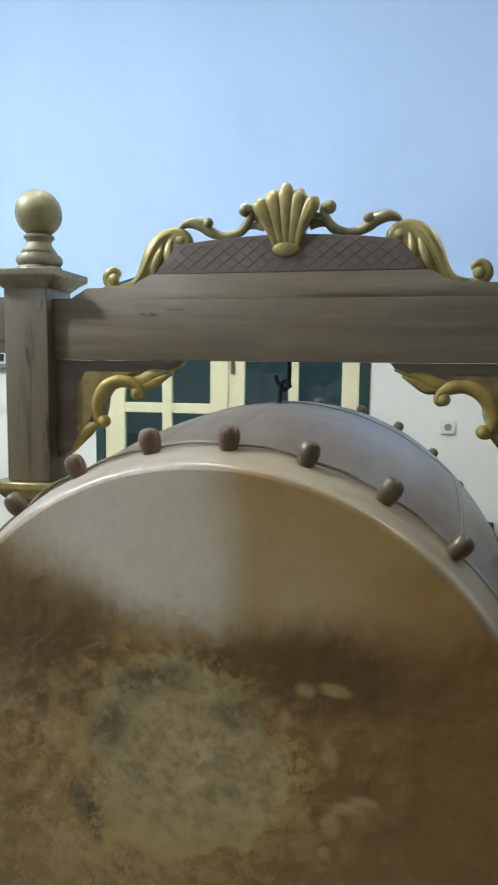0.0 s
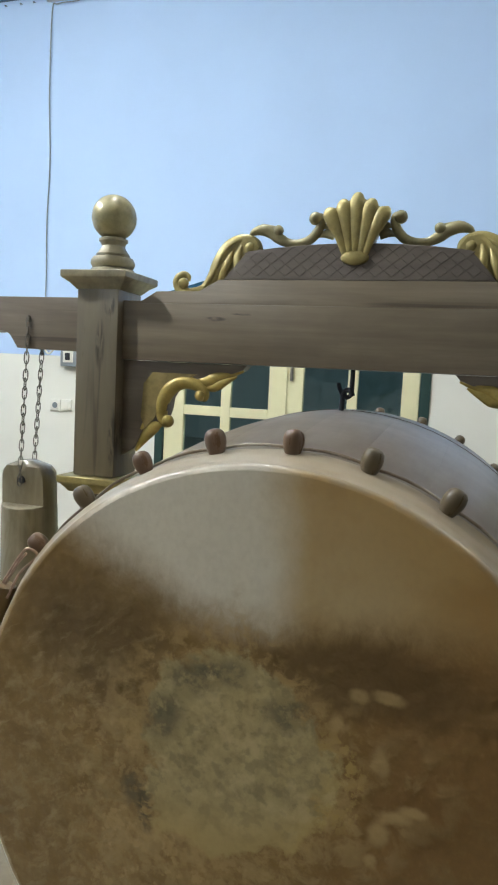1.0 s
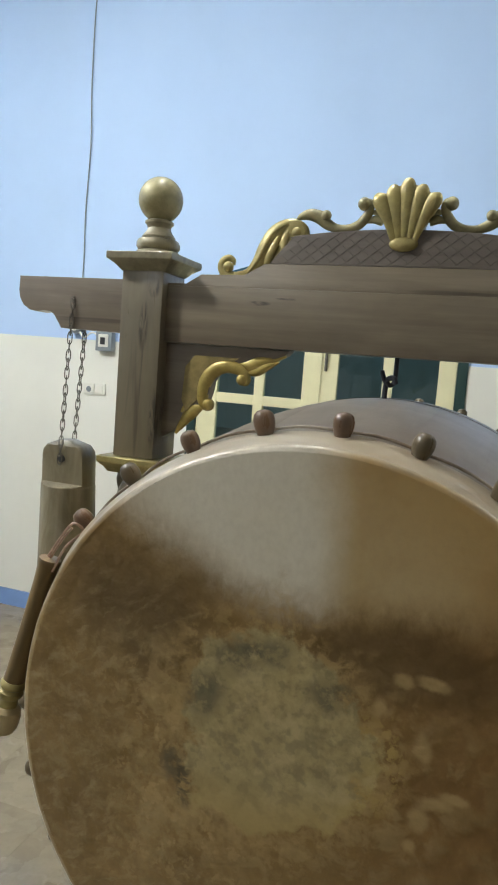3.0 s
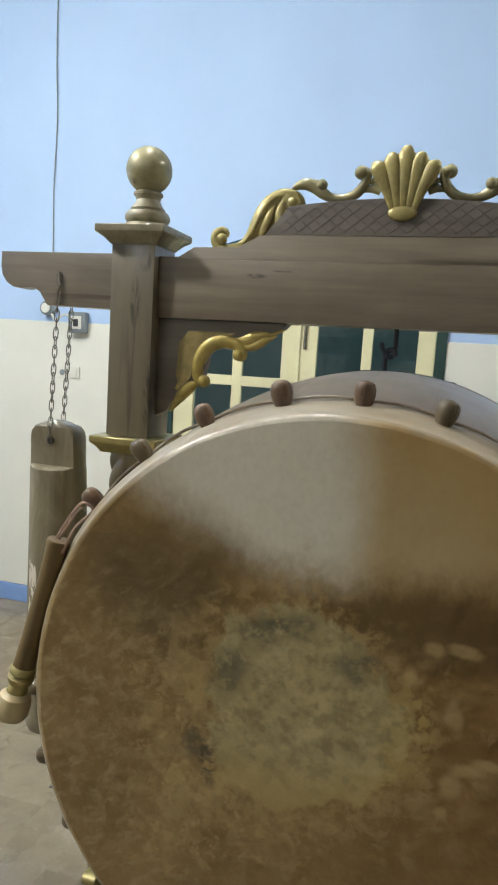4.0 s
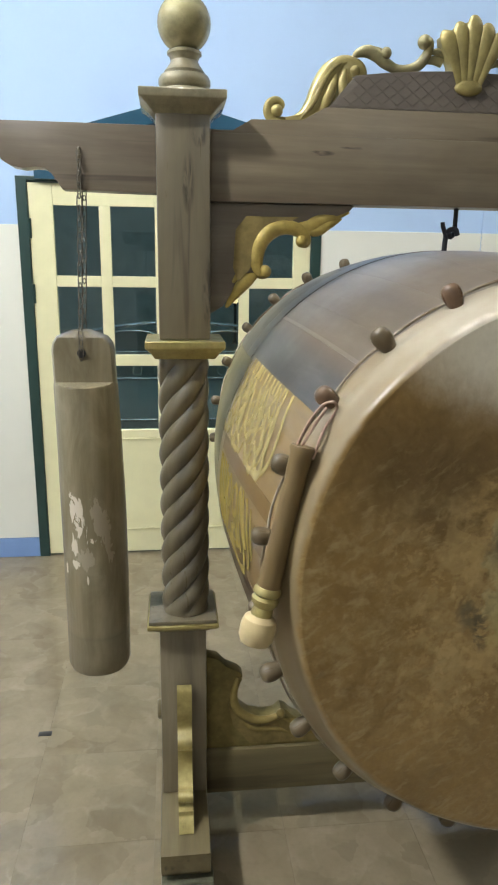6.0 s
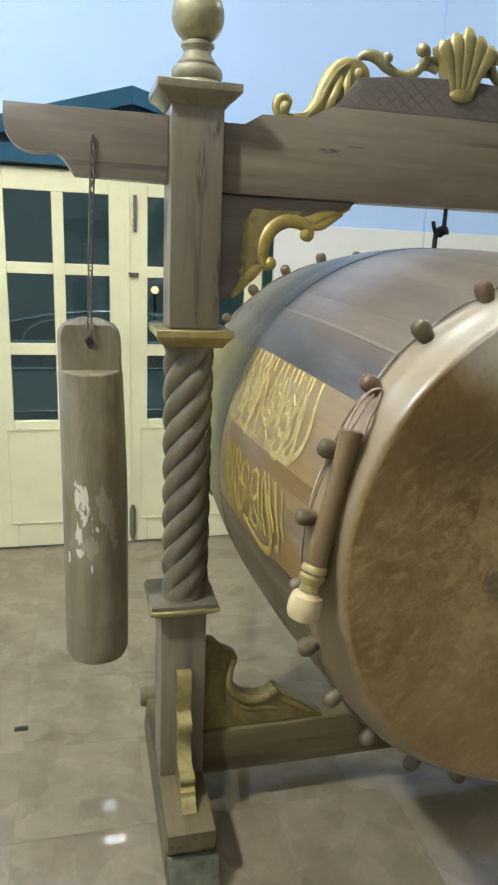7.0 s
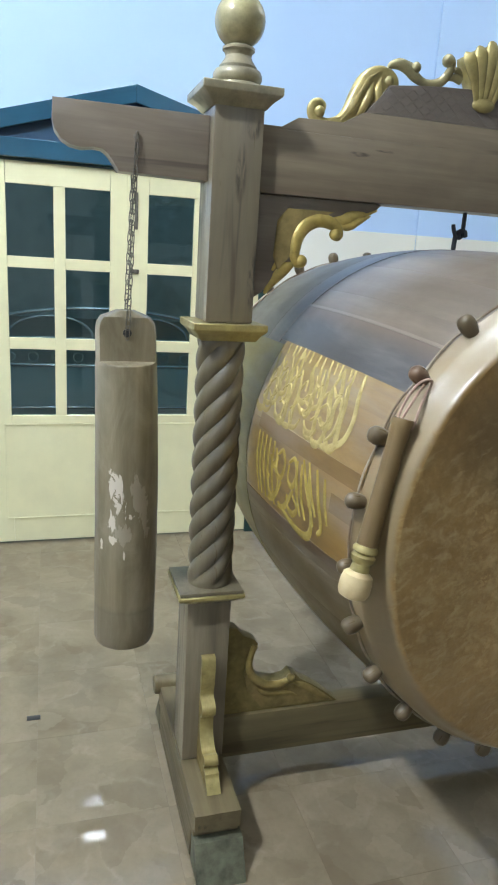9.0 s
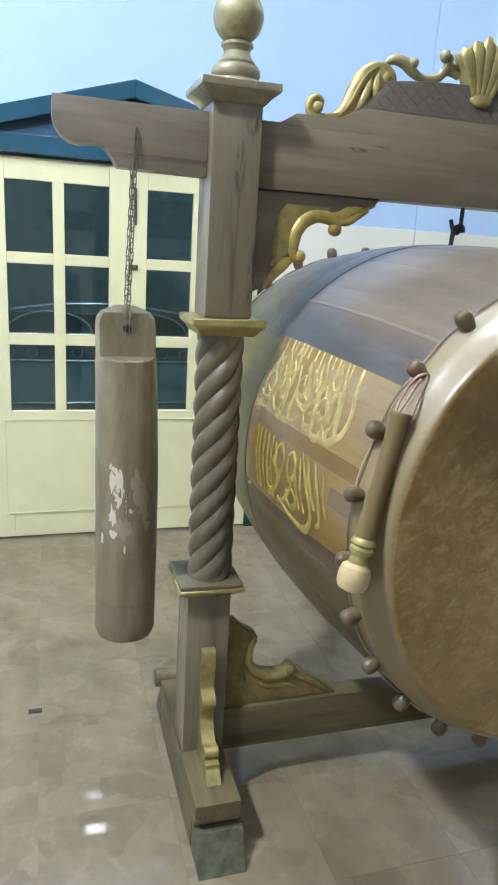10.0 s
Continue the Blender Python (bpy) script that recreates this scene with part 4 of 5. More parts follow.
def scroll_bracket_upper(side):
    """Corner bracket below the beam, with gold carving."""
    out = [(-0.6198, 1.8415), (-0.255, 1.8415), (-0.268, 1.828), (-0.300, 1.815), (-0.335, 1.803), (-0.362, 1.790), (-0.390, 1.775), (-0.41, 1.782), (-0.435, 1.780),
           (-0.459, 1.768), (-0.474, 1.745), (-0.478, 1.715), (-0.486, 1.690), (-0.505, 1.672), (-0.535, 1.652), (-0.560, 1.625), (-0.580, 1.595), (-0.6198, 1.575)]
    def fix(q):
        return mirror_x(q) if side > 0 else q

    def low(q):
        bmesh.ops.translate(q, vec=(0, 0, -0.010), verts=q.verts)
        return fix(q)
    board = part("bracket", fix(prism([(a - 0.006 * (a > -0.61), z) for a, z in out], "y", FY - 0.024, FY + 0.02, 0.003)), M_wood_x, stand)
    y = FY - 0.018
    b = tube([(-0.392, y, 1.756), (-0.379, y, 1.762), (-0.384, y, 1.781), (-0.404, y, 1.794), (-0.440, y, 1.799), (-0.476, y, 1.783), (-0.498, y, 1.75), (-0.503, y, 1.712), (-0.493, y, 1.688), (-0.478, y, 1.688), (-0.478, y, 1.700)],
             [0.007, 0.012, 0.0145, 0.017, 0.019, 0.0205, 0.0195, 0.017, 0.014, 0.012, 0.006], n=14, flat=0.9)
    ball((-0.390, y - 0.004, 1.766), 0.016, b, 14)
    ball((-0.482, y - 0.004, 1.691), 0.017, b, 14)
    part("scroll", low(b), M_gold_warm, board, "gold painted carved scroll")
    part("leaf", low(tube([(-0.420, y, 1.812), (-0.375, y, 1.803), (-0.345, y, 1.816), (-0.272, y, 1.836)], [0.004, 0.017, 0.017, 0.003], flat=0.6)), M_gold_warm, board, "gold painted carved leaf")
    part("leaf", low(tube([(-0.395, y, 1.790), (-0.355, y, 1.790), (-0.325, y, 1.806), (-0.29, y, 1.820)], [0.004, 0.013, 0.012, 0.002], flat=0.7)), M_gold_warm, board, "gold painted carved leaf")
    part("leaf", low(tube([(-0.495, y, 1.690), (-0.525, y, 1.672), (-0.55, y, 1.645), (-0.578, y, 1.602)], [0.006, 0.018, 0.016, 0.004], flat=0.6)), M_gold_warm, board, "gold painted carved leaf")
    part("leaf", low(tube([(-0.515, y, 1.715), (-0.54, y, 1.695), (-0.56, y, 1.665), (-0.575, y, 1.635)], [0.004, 0.012, 0.011, 0.002], flat=0.6)), M_gold_warm, board, "gold painted carved leaf")
    b = prism([(-0.53, 1.822), (-0.40, 1.822), (-0.42, 1.812), (-0.44, 1.806), (-0.485, 1.79), (-0.512, 1.75), (-0.518, 1.70), (-0.548, 1.665), (-0.562, 1.70), (-0.556, 1.79)], "y", FY - 0.028, FY - 0.0235)
    part("gilding", low(b), M_gilt_dark, board, "dull gold painted ground")


def scroll_bracket_lower(side):
    out = [(-0.6310, 0.602), (-0.596, 0.592), (-0.574, 0.566), (-0.552, 0.556), (-0.535, 0.547), (-0.524, 0.533), (-0.530, 0.513), (-0.545, 0.502), (-0.546, 0.47), (-0.532, 0.43),
           (-0.505, 0.405), (-0.46, 0.393), (-0.425, 0.40), (-0.408, 0.417), (-0.39, 0.41), (-0.375, 0.392), (-0.34, 0.372), (-0.30, 0.345), (-0.235, 0.2925), (-0.6310, 0.2925)]
    fix = mirror_x if side > 0 else (lambda q: q)
    board = part("bracket", fix(prism(out, "y", FY - 0.022, FY + 0.022, 0.003)), M_gilt_olive, stand)
    y = FY - 0.024
    b = tube([(-0.534, y, 0.531), (-0.545, y, 0.50), (-0.55, y, 0.46), (-0.535, y, 0.418), (-0.495, y, 0.388), (-0.45, y, 0.382), (-0.415, y, 0.395), (-0.405, y, 0.41)],
             [0.010, 0.010, 0.012, 0.014, 0.015, 0.014, 0.011, 0.008], flat=0.8)
    ball((-0.409, y - 0.003, 0.404), 0.014, b, 12)
    part("scroll", fix(b), M_gilt_brown, board, "gold painted carved scroll")
    part("leaf", fix(tube([(-0.40, y, 0.385), (-0.35, y, 0.36), (-0.30, y, 0.325), (-0.255, y, 0.298)], [0.006, 0.012, 0.010, 0.002], flat=0.6)), M_gilt_brown, board, "gold painted carved leaf")
    part("leaf", fix(tube([(-0.53, y, 0.39), (-0.49, y, 0.355), (-0.42, y, 0.35), (-0.36, y, 0.325)], [0.004, 0.010, 0.010, 0.002], flat=0.6)), M_gilt_brown, board, "gold painted carved leaf")
    b = prism([(-0.50, 0.305), (-0.262, 0.305), (-0.30, 0.335), (-0.36, 0.372), (-0.40, 0.392), (-0.45, 0.385), (-0.50, 0.392), (-0.535, 0.43), (-0.552, 0.47), (-0.566, 0.44), (-0.55, 0.37)], "y", FY - 0.027, FY - 0.0225)
    part("gilding", fix(b), M_gilt_dark, board, "dull gold painted ground")


def foot_brace(cx, front):
    """Scalloped brace from the post down to the foot, gilded on its edge."""
    s = -1 if front else 1
    rough = [(0.068, 0.545), (0.085, 0.541), (0.090, 0.515), (0.091, 0.47), (0.086, 0.44), (0.084, 0.416), (0.098, 0.406), (0.116, 0.396), (0.120, 0.379), (0.112, 0.363), (0.098, 0.353), (0.095, 0.335), (0.101, 0.302),
             (0.119, 0.276), (0.141, 0.263), (0.161, 0.268), (0.176, 0.262), (0.178, 0.246), (0.167, 0.237), (0.177, 0.231), (0.191, 0.228), (0.193, 0.215), (0.206, 0.206), (0.224, 0.184)]
    prof = [tuple(p) for p in smooth_path(rough, 3)]
    outline = [(FY + s * a, z) for a, z in prof] + [(FY + s * 0.068, 0.184)]
    brace = part("brace", prism(outline, "x", cx - 0.0185, cx + 0.0185, 0.0), M_gilt_brown, stand)
    strip = [(FY + s * (a + 0.0015), z + 0.0012) for a, z in prof] + [(FY + s * max(0.0675, a - 0.008), z - 0.002) for a, z in prof[::-1]]
    part("gilded_edge", prism(strip, "x", cx - 0.0205, cx + 0.0205, 0.0), M_gold, brace, "gold painted scalloped edge")


def post(cx, side):
    lx = cx + 0.013 * side     # the lower half stands a little outwards
    part("post", boxed(cx - 0.063, cx + 0.063, FY - 0.068, FY + 0.068, 1.515, 2.03, bev=0.006), M_post, stand)
    part("collar", bead(0.074, 1.468, 1.514, cx, FY, 0.024), M_gold, stand, "gold painted square collar")
    part("twisted_column", twisted(0.7585, 1.467, cx + 0.004 * side, FY - 0.008), M_twist, stand, "spirally carved brown column")
    part("collar", bead(0.072, 0.716, 0.746, lx, FY, 0.025), M_gold, stand, "gold painted square collar")
    part("plinth", prism([(lx - 0.092, FY - 0.092), (lx + 0.092, FY - 0.092), (lx + 0.092, FY + 0.092), (lx - 0.092, FY + 0.092)], "z", 0.747, 0.758, 0.003), M_twist, stand)
    part("post", boxed(lx - 0.0645, lx + 0.0645, FY - 0.0675, FY + 0.0675, 0.184, 0.715, bev=0.005), M_post, stand)
    part("cap", bead(0.066, 2.028, 2.076, cx, FY, 0.033), M_cap, stand, "dull gold moulded cap")
    prof = [(0.058, 2.077), (0.061, 2.082), (0.059, 2.090), (0.052, 2.092), (0.056, 2.095), (0.061, 2.102), (0.061, 2.112), (0.056, 2.121), (0.046, 2.124), (0.047, 2.130), (0.036, 2.144), (0.032, 2.153), (0.035, 2.162), (0.040, 2.166), (0.040, 2.172), (0.034, 2.176)]
    tx = cx - 0.006 * side
    part("finial_neck", lathe(prof, 36, at=(tx, FY, 0)), M_cap, stand, "turned neck, dull gold")
    part("finial_ball", ball((tx, FY, 2.2315), 0.062, n=32), M_gold_dull, stand, "round gold painted ball")
    # foot
    fx = cx + 0.015 * side
    out = [(FY - 0.292, 0.128), (FY - 0.292, 0.183), (FY + 0.36, 0.183), (FY + 0.36, 0.128), (FY + 0.338, 0.127), (FY + 0.338, 0.100), (FY + 0.31, 0.099), (FY + 0.30, 0.0),
           (FY - 0.238, 0.0), (FY - 0.246, 0.099), (FY - 0.272, 0.100), (FY - 0.272, 0.127)]
    part("foot", prism(out, "x", fx - 0.067, fx + 0.067, 0.005), M_wood_y, stand)
    for s in (-1, 1):
        e = -0.249 if s < 0 else 0.313
        out = [(FY + e + s * 0.002, 0.0), (FY + e + s * 0.112, 0.0), (FY + e + s * 0.052, 0.0985), (FY + e + s * 0.002, 0.0985)]
        part("foot_block", prism(out, "x", fx - 0.066, fx + 0.074, 0.005), M_pad, stand, "pale green stained block below the foot")
    part("foot_roll", lathe([(0.030, -0.086), (0.034, -0.081), (0.034, 0.081), (0.030, 0.086)], 24, axis="x", at=(fx, FY + 0.345, 0.175)), M_wood_y, stand)
    foot_brace(cx + 0.012 * side, True), foot_brace(cx + 0.012 * side, False)
    # outrigger arm
    s = side
    arm = [(0.0632, 2.010), (0.434, 2.010), (0.436, 1.968), (0.431, 1.943), (0.417, 1.923), (0.396, 1.911), (0.369, 1.907), (0.342, 1.911), (0.322, 1.909), (0.307, 1.898), (0.295, 1.881), (0.283, 1.863), (0.0632, 1.859)]
    part("arm", prism([(cx + s * a, b) for a, b in arm], "y", FY - 0.028, FY + 0.028, 0.004), M_wood_x, stand)
    scroll_bracket_upper(side), scroll_bracket_lower(side)


post(POST_X, -1)
post(-POST_X, 1)
bx = -POST_X - 0.0635
part("beam", boxed(-bx, bx, FY - 0.042, FY + 0.042, 1.843, 1.9965, bev=0.003), M_beam, stand)
top_edge = [(-bx, 1.988), (bx, 1.988), (bx, 2.003), (0.565, 2.003), (0.522, 2.028), (0.40, 2.030), (0.345, 2.060), (-0.345, 2.060), (-0.40, 2.030), (-0.522, 2.028), (-0.565, 2.003), (-bx, 2.003)]
part("beam_top", prism(top_edge, "y", FY - 0.0395, FY + 0.0395, 0.002), M_beam, stand)
part("rail", boxed(-bx - 0.0115, bx + 0.0115, FY - 0.035, FY + 0.035, 0.143, 0.292, bev=0.005), M_rail, stand)


def arch_top(x):
    return 2.152 - 0.018 * (x / 0.27) ** 2


pan = [(-0.338, 2.0615), (0.338, 2.0615)] + [(x, arch_top(x)) for x in (0.275, 0.20, 0.12, 0.04, -0.04, -0.12, -0.20, -0.275)]
crest = part("crest_panel", prism(pan, "y", FY - 0.03, FY + 0.03, 0.003), M_carved, stand, "dark crest board carved with lozenge scales")
b = bmesh.new()
sx_, sz_ = 0.038, 0.030
for r in range(-1, 7):
    for k in range(-10, 11):
        x = (k + 0.5 * (r % 2)) * sx_
        z = 2.070 + r * sz_ / 2
        lim = 0.338 - max(0.0, z - 2.0615) * 0.82
        if z - sz_ / 2 < arch_top(x) - 0.012 and abs(x) + sx_ * 0.4 < lim:
            dia = [(-1, 0), (0, -1), (1, 0), (0, 1)]

            def corner(dx, dz, f, y):
                return b.verts.new((x + dx * sx_ * f, y, min(max(z + dz * sz_ * f, 2.0625), arch_top(x + dx * sx_ * f) - 0.003)))
            low = [corner(dx, dz, 0.494, FY - 0.0298) for dx, dz in dia]
            top = [corner(dx, dz, 0.468, FY - (0.0314 if dx - dz > 0 else 0.0306)) for dx, dz in dia]
            b.faces.new(top)
            for i in range(4):
                b.faces.new((low[i], low[(i + 1) % 4], top[(i + 1) % 4], top[i]))
bmesh.ops.recalc_face_normals(b, faces=b.faces)
tagged(part("scale_carving", b, M_carved, crest, smooth=False), kind="stuff")


def crest_scroll(side):
    def fix(q):
        bmesh.ops.scale(q, vec=(1.014, 1, 1), verts=q.verts)
        bmesh.ops.translate(q, vec=(0, 0, 0.009), verts=q.verts)
        return mirror_x(q) if side > 0 else q
    y = FY - 0.004
    # broad outer scroll: a swelling S with a volute at either end
    def mir(q):
        return mirror_x(q) if side > 0 else q
    b = tube([(-0.444, y, 2.060), (-0.446, y, 2.072), (-0.460, y, 2.078), (-0.475, y, 2.070), (-0.479, y, 2.053), (-0.468, y, 2.036), (-0.446, y, 2.030), (-0.420, y, 2.031), (-0.394, y, 2.042), (-0.371, y, 2.067), (-0.353, y, 2.101), (-0.335, y, 2.137),
              (-0.310, y, 2.160), (-0.280, y, 2.166), (-0.257, y, 2.154), (-0.253, y, 2.136), (-0.266, y, 2.126), (-0.280, y, 2.132)],
             [0.004, 0.007, 0.0095, 0.0110, 0.0120, 0.0125, 0.0130, 0.0140, 0.0165, 0.0225, 0.0275, 0.0255, 0.0200, 0.0150, 0.0125, 0.0105, 0.0085, 0.0050], n=14, flat=0.72)
    s = part("scroll", mir(b), M_gold, crest, "gold painted carved scroll")
    back = prism([(-0.430, 2.022), (-0.384, 2.030), (-0.350, 2.050), (-0.316, 2.066), (-0.301, 2.090), (-0.290, 2.118), (-0.264, 2.122), (-0.248, 2.145), (-0.262, 2.168), (-0.296, 2.175), (-0.330, 2.150),
                  (-0.352, 2.110), (-0.375, 2.075), (-0.400, 2.048), (-0.440, 2.040)], "y", FY - 0.016, FY + 0.010, 0.003)
    part("backing", mir(back), M_gold, s)
    for vx, vz, vr in ((-0.4585, 2.054, 0.0150), (-0.2735, 2.146, 0.0155)):
        part("eye", mir(ball((vx, y - 0.004, vz), vr, n=18, squash=(1, 0.9, 1))), M_gold, s, "round gold eye of the scroll")
    part("leaf", mir(tube([(-0.297, y - 0.010, 2.150), (-0.304, y - 0.016, 2.120), (-0.303, y - 0.016, 2.092), (-0.318, y - 0.010, 2.070)], [0.004, 0.011, 0.0105, 0.002], n=12, flat=0.7)), M_gold, s, "gold painted carved leaf")
    part("leaf", mir(tube([(-0.318, y - 0.012, 2.140), (-0.329, y - 0.019, 2.108), (-0.340, y - 0.018, 2.080), (-0.352, y - 0.008, 2.056), (-0.376, y - 0.002, 2.034)], [0.003, 0.010, 0.011, 0.008, 0.002], n=12, flat=0.7)), M_gold, s, "gold painted carved leaf")
    part("rib", mir(tube([(-0.402, y - 0.011, 2.036), (-0.374, y - 0.017, 2.068), (-0.356, y - 0.020, 2.104), (-0.336, y - 0.019, 2.140), (-0.306, y - 0.014, 2.164)], [0.002, 0.0045, 0.0055, 0.0045, 0.002], n=8, flat=0.8)), M_gold, s)
    # slender inner scroll
    b = tube([(-0.275, y, 2.165), (-0.262, y, 2.178), (-0.238, y, 2.183), (-0.214, y, 2.174), (-0.195, y, 2.160), (-0.170, y, 2.149), (-0.142, y, 2.148), (-0.116, y, 2.157), (-0.098, y, 2.177), (-0.089, y, 2.200), (-0.092, y, 2.214), (-0.104, y, 2.216)],
             [0.004, 0.010, 0.015, 0.015, 0.014, 0.011, 0.011, 0.012, 0.012, 0.010, 0.008, 0.005], flat=0.9)
    ball((-0.104, y - 0.004, 2.208), 0.0165, b, 14)
    ball((-0.197, y - 0.008, 2.179), 0.0135, b, 14)
    tube([(-0.255, y, 2.180), (-0.235, y, 2.190), (-0.205, y, 2.190)], [0.003, 0.006, 0.002], b, flat=0.7)
    part("scroll", fix(b), M_gold_dull, crest, "slender dull gold scroll")
    part("leaf", fix(tube([(-0.055, y + 0.004, 2.165), (-0.075, y + 0.004, 2.172), (-0.098, y + 0.004, 2.164)], [0.010, 0.011, 0.002], flat=0.6)), M_gold_dull, crest, "gold painted carved leaf")
    part("leaf", fix(tube([(-0.05, y + 0.004, 2.18), (-0.07, y + 0.004, 2.19), (-0.09, y + 0.004, 2.185)], [0.008, 0.009, 0.002], flat=0.6)), M_gold_dull, crest, "gold painted carved leaf")


crest_scroll(-1), crest_scroll(1)
out = [(-0.020, 2.102), (-0.036, 2.118), (-0.038, 2.140), (-0.043, 2.165), (-0.056, 2.192), (-0.068, 2.214), (-0.070, 2.228), (-0.050, 2.238), (-0.034, 2.250), (-0.015, 2.256), (0.003, 2.262),
       (0.021, 2.256), (0.040, 2.250), (0.056, 2.238), (0.076, 2.228), (0.074, 2.214), (0.062, 2.192), (0.049, 2.165), (0.044, 2.140), (0.042, 2.118), (0.026, 2.102)]
shell = part("shell", prism(out, "y", FY - 0.030, FY + 0.012, 0.003), M_gold, stand, "gold painted carved scallop shell")
for k in range(-2, 3):
    # spoon-shaped flutes that swell towards the rim
    tip = (2.272, 2.257, 2.238)[abs(k)]
    q = [(0.003 + k * 0.0105, FY - 0.031, 2.112), (0.003 + k * 0.0150, FY - 0.036, 2.140), (0.003 + k * 0.0205, FY - 0.039, 2.172), (0.003 + k * 0.0270, FY - 0.041, 2.170 + (tip - 2.170) * 0.42),
         (0.003 + k * 0.0325, FY - 0.041, 2.170 + (tip - 2.170) * 0.74), (0.003 + k * 0.0350, FY - 0.036, tip - 0.007), (0.003 + k * 0.0358, FY - 0.030, tip)]
    part("flute", tube(q, [0.0065, 0.0095, 0.0138, 0.0182, 0.0190, 0.0120, 0.0020], n=16, flat=0.5, up=(0, 1, 0)), M_gold, shell)
part("base", ball((0.003, FY - 0.032, 2.116), 0.026, n=20, squash=(1.35, 0.42, 0.72)), M_gold, shell)


# ---- the drum ----
DY0, DY1 = 1.230, 2.70
DM = (DY0 + DY1) / 2


def body_r(y):
    q = (y - DM) / ((DY1 - DY0) / 2)
    return 0.597 - 0.064 * q * q


drum = thing("bedug_drum", "large wooden barrel drum with cow hide heads, hanging in its stand", "drum", at=(0, DM, DRUM_Z))


def to_drum(ob):
    """Keep a mesh in world measures under the drum."""
    ob.data.transform(Matrix.Translation((0, -DM, -DRUM_Z)))
    return ob


NST = 28
ys = [DY0 + 0.055 + (DY1 - DY0 - 0.11) * k / 22 for k in range(23)]
for k in range(NST):
    a0, a1 = 2 * math.pi * k / NST + 0.00002, 2 * math.pi * (k + 1) / NST - 0.00002
    b = bmesh.new()
    rows_ = []
    for y in ys:
        r = body_r(y)
        row = []
        for rr, da in ((-0.028, 0), (-0.0006, 0), (0, 0.03), (0, 0.35), (0, 0.65), (0, 0.97), (-0.0006, 1), (-0.028, 1)):
            a = a0 + (a1 - a0) * da
            row.append(b.verts.new(((r + rr) * math.cos(a), y, DRUM_Z + (r + rr) * math.sin(a))))
        rows_.append(row)
    for p, q in zip(rows_, rows_[1:]):
        for i in range(8):
            b.faces.new((p[i], p[(i + 1) % 8], q[(i + 1) % 8], q[i]))
    b.faces.new(rows_[0][::-1]), b.faces.new(rows_[-1])
    bmesh.ops.recalc_face_normals(b, faces=b.faces)
    # staves of the lower half take the darker brown
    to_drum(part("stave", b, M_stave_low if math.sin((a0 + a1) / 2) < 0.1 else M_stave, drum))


def on_drum(ang, y, lift):
    """A point on the barrel; ang in degrees from the top, positive towards -x."""
    a = radians(90 + ang)
    r = body_r(y) + lift
    return Vector((r * math.cos(a), y, DRUM_Z + r * math.sin(a)))


def drum_patch(name, a0, a1, y0, y1, mat, lift, label, thick=0.0012):
    b = bmesh.new()
    na, ny = max(2, int(abs(a1 - a0) / 3)), max(2, int((y1 - y0) / 0.04))
    top = [[b.verts.new(on_drum(a0 + (a1 - a0) * i / na, y0 + (y1 - y0) * j / ny, lift)) for j in range(ny + 1)] for i in range(na + 1)]
    low = [[b.verts.new(on_drum(a0 + (a1 - a0) * i / na, y0 + (y1 - y0) * j / ny, lift - thick)) for j in range(ny + 1)] for i in range(na + 1)]
    for i in range(na):
        for j in range(ny):
            b.faces.new((top[i][j], top[i + 1][j], top[i + 1][j + 1], top[i][j + 1]))
    for i in range(na):
        b.faces.new((top[i][0], low[i][0], low[i + 1][0], top[i + 1][0]))
        b.faces.new((top[i][ny], top[i + 1][ny], low[i + 1][ny], low[i][ny]))
    for j in range(ny):
        b.faces.new((top[0][j], top[0][j + 1], low[0][j + 1], low[0][j]))
        b.faces.new((top[na][j], low[na][j], low[na][j + 1], top[na][j + 1]))
    bmesh.ops.recalc_face_normals(b, faces=b.faces)
    return to_drum(part(name, b, mat, drum, label))


for s in (1, -1):
    drum_patch("panel", s * 57, s * 77.9, 1.335, 1.945, M_panel_paled, 0.0014, "honey panel with gold brushwork, glare painted in as paleness")
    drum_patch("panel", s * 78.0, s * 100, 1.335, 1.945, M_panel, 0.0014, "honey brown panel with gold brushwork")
    drum_patch("border", s * 97.5, s * 100.2, 1.335, 1.945, M_border, 0.0021, "dark brown edge of the panel")
    drum_patch("divider", s * 76.2, s * 80.0, 1.345, 1.88, M_divider, 0.0022, "brown stripe between the panels")
    drum_patch("divider", s * 83.2, s * 87.5, 1.345, 1.43, M_divider, 0.0022, "short brown stripe")
    # thin paler line along the upper edge of the dark band
    drum_patch("worn_line", s * 44.6, s * 45.4, 1.335, 2.0, M_streak, 0.0015, "pale line above the dark band")
    drum_patch("band", s * 45.5, s * 57.0, 1.335, 2.0, M_band, 0.0015, "dark painted band")


# dark ring over the upper half, its colour fading at both edges
drum_patch("band", -58, 58, 1.995, 2.112, M_ring_band, 0.0015, "dark band round the upper drum")
drum_patch("end_band", 58.2, 301.8, 1.95, 2.62, M_olive, 0.0014, "pale olive painted drum end")
drum_patch("end_band", -58, 58, 2.114, 2.62, M_end, 0.0014, "dark varnished painted drum end")


HEAD_UP = 0.010      # the drawn hide sits a little high on the barrel


def oval(x, f=1.0):
    """The hide is a little narrower than it is high, and off the barrel's middle."""
    return x * (1 - 0.0151 * f) + 0.007 * f


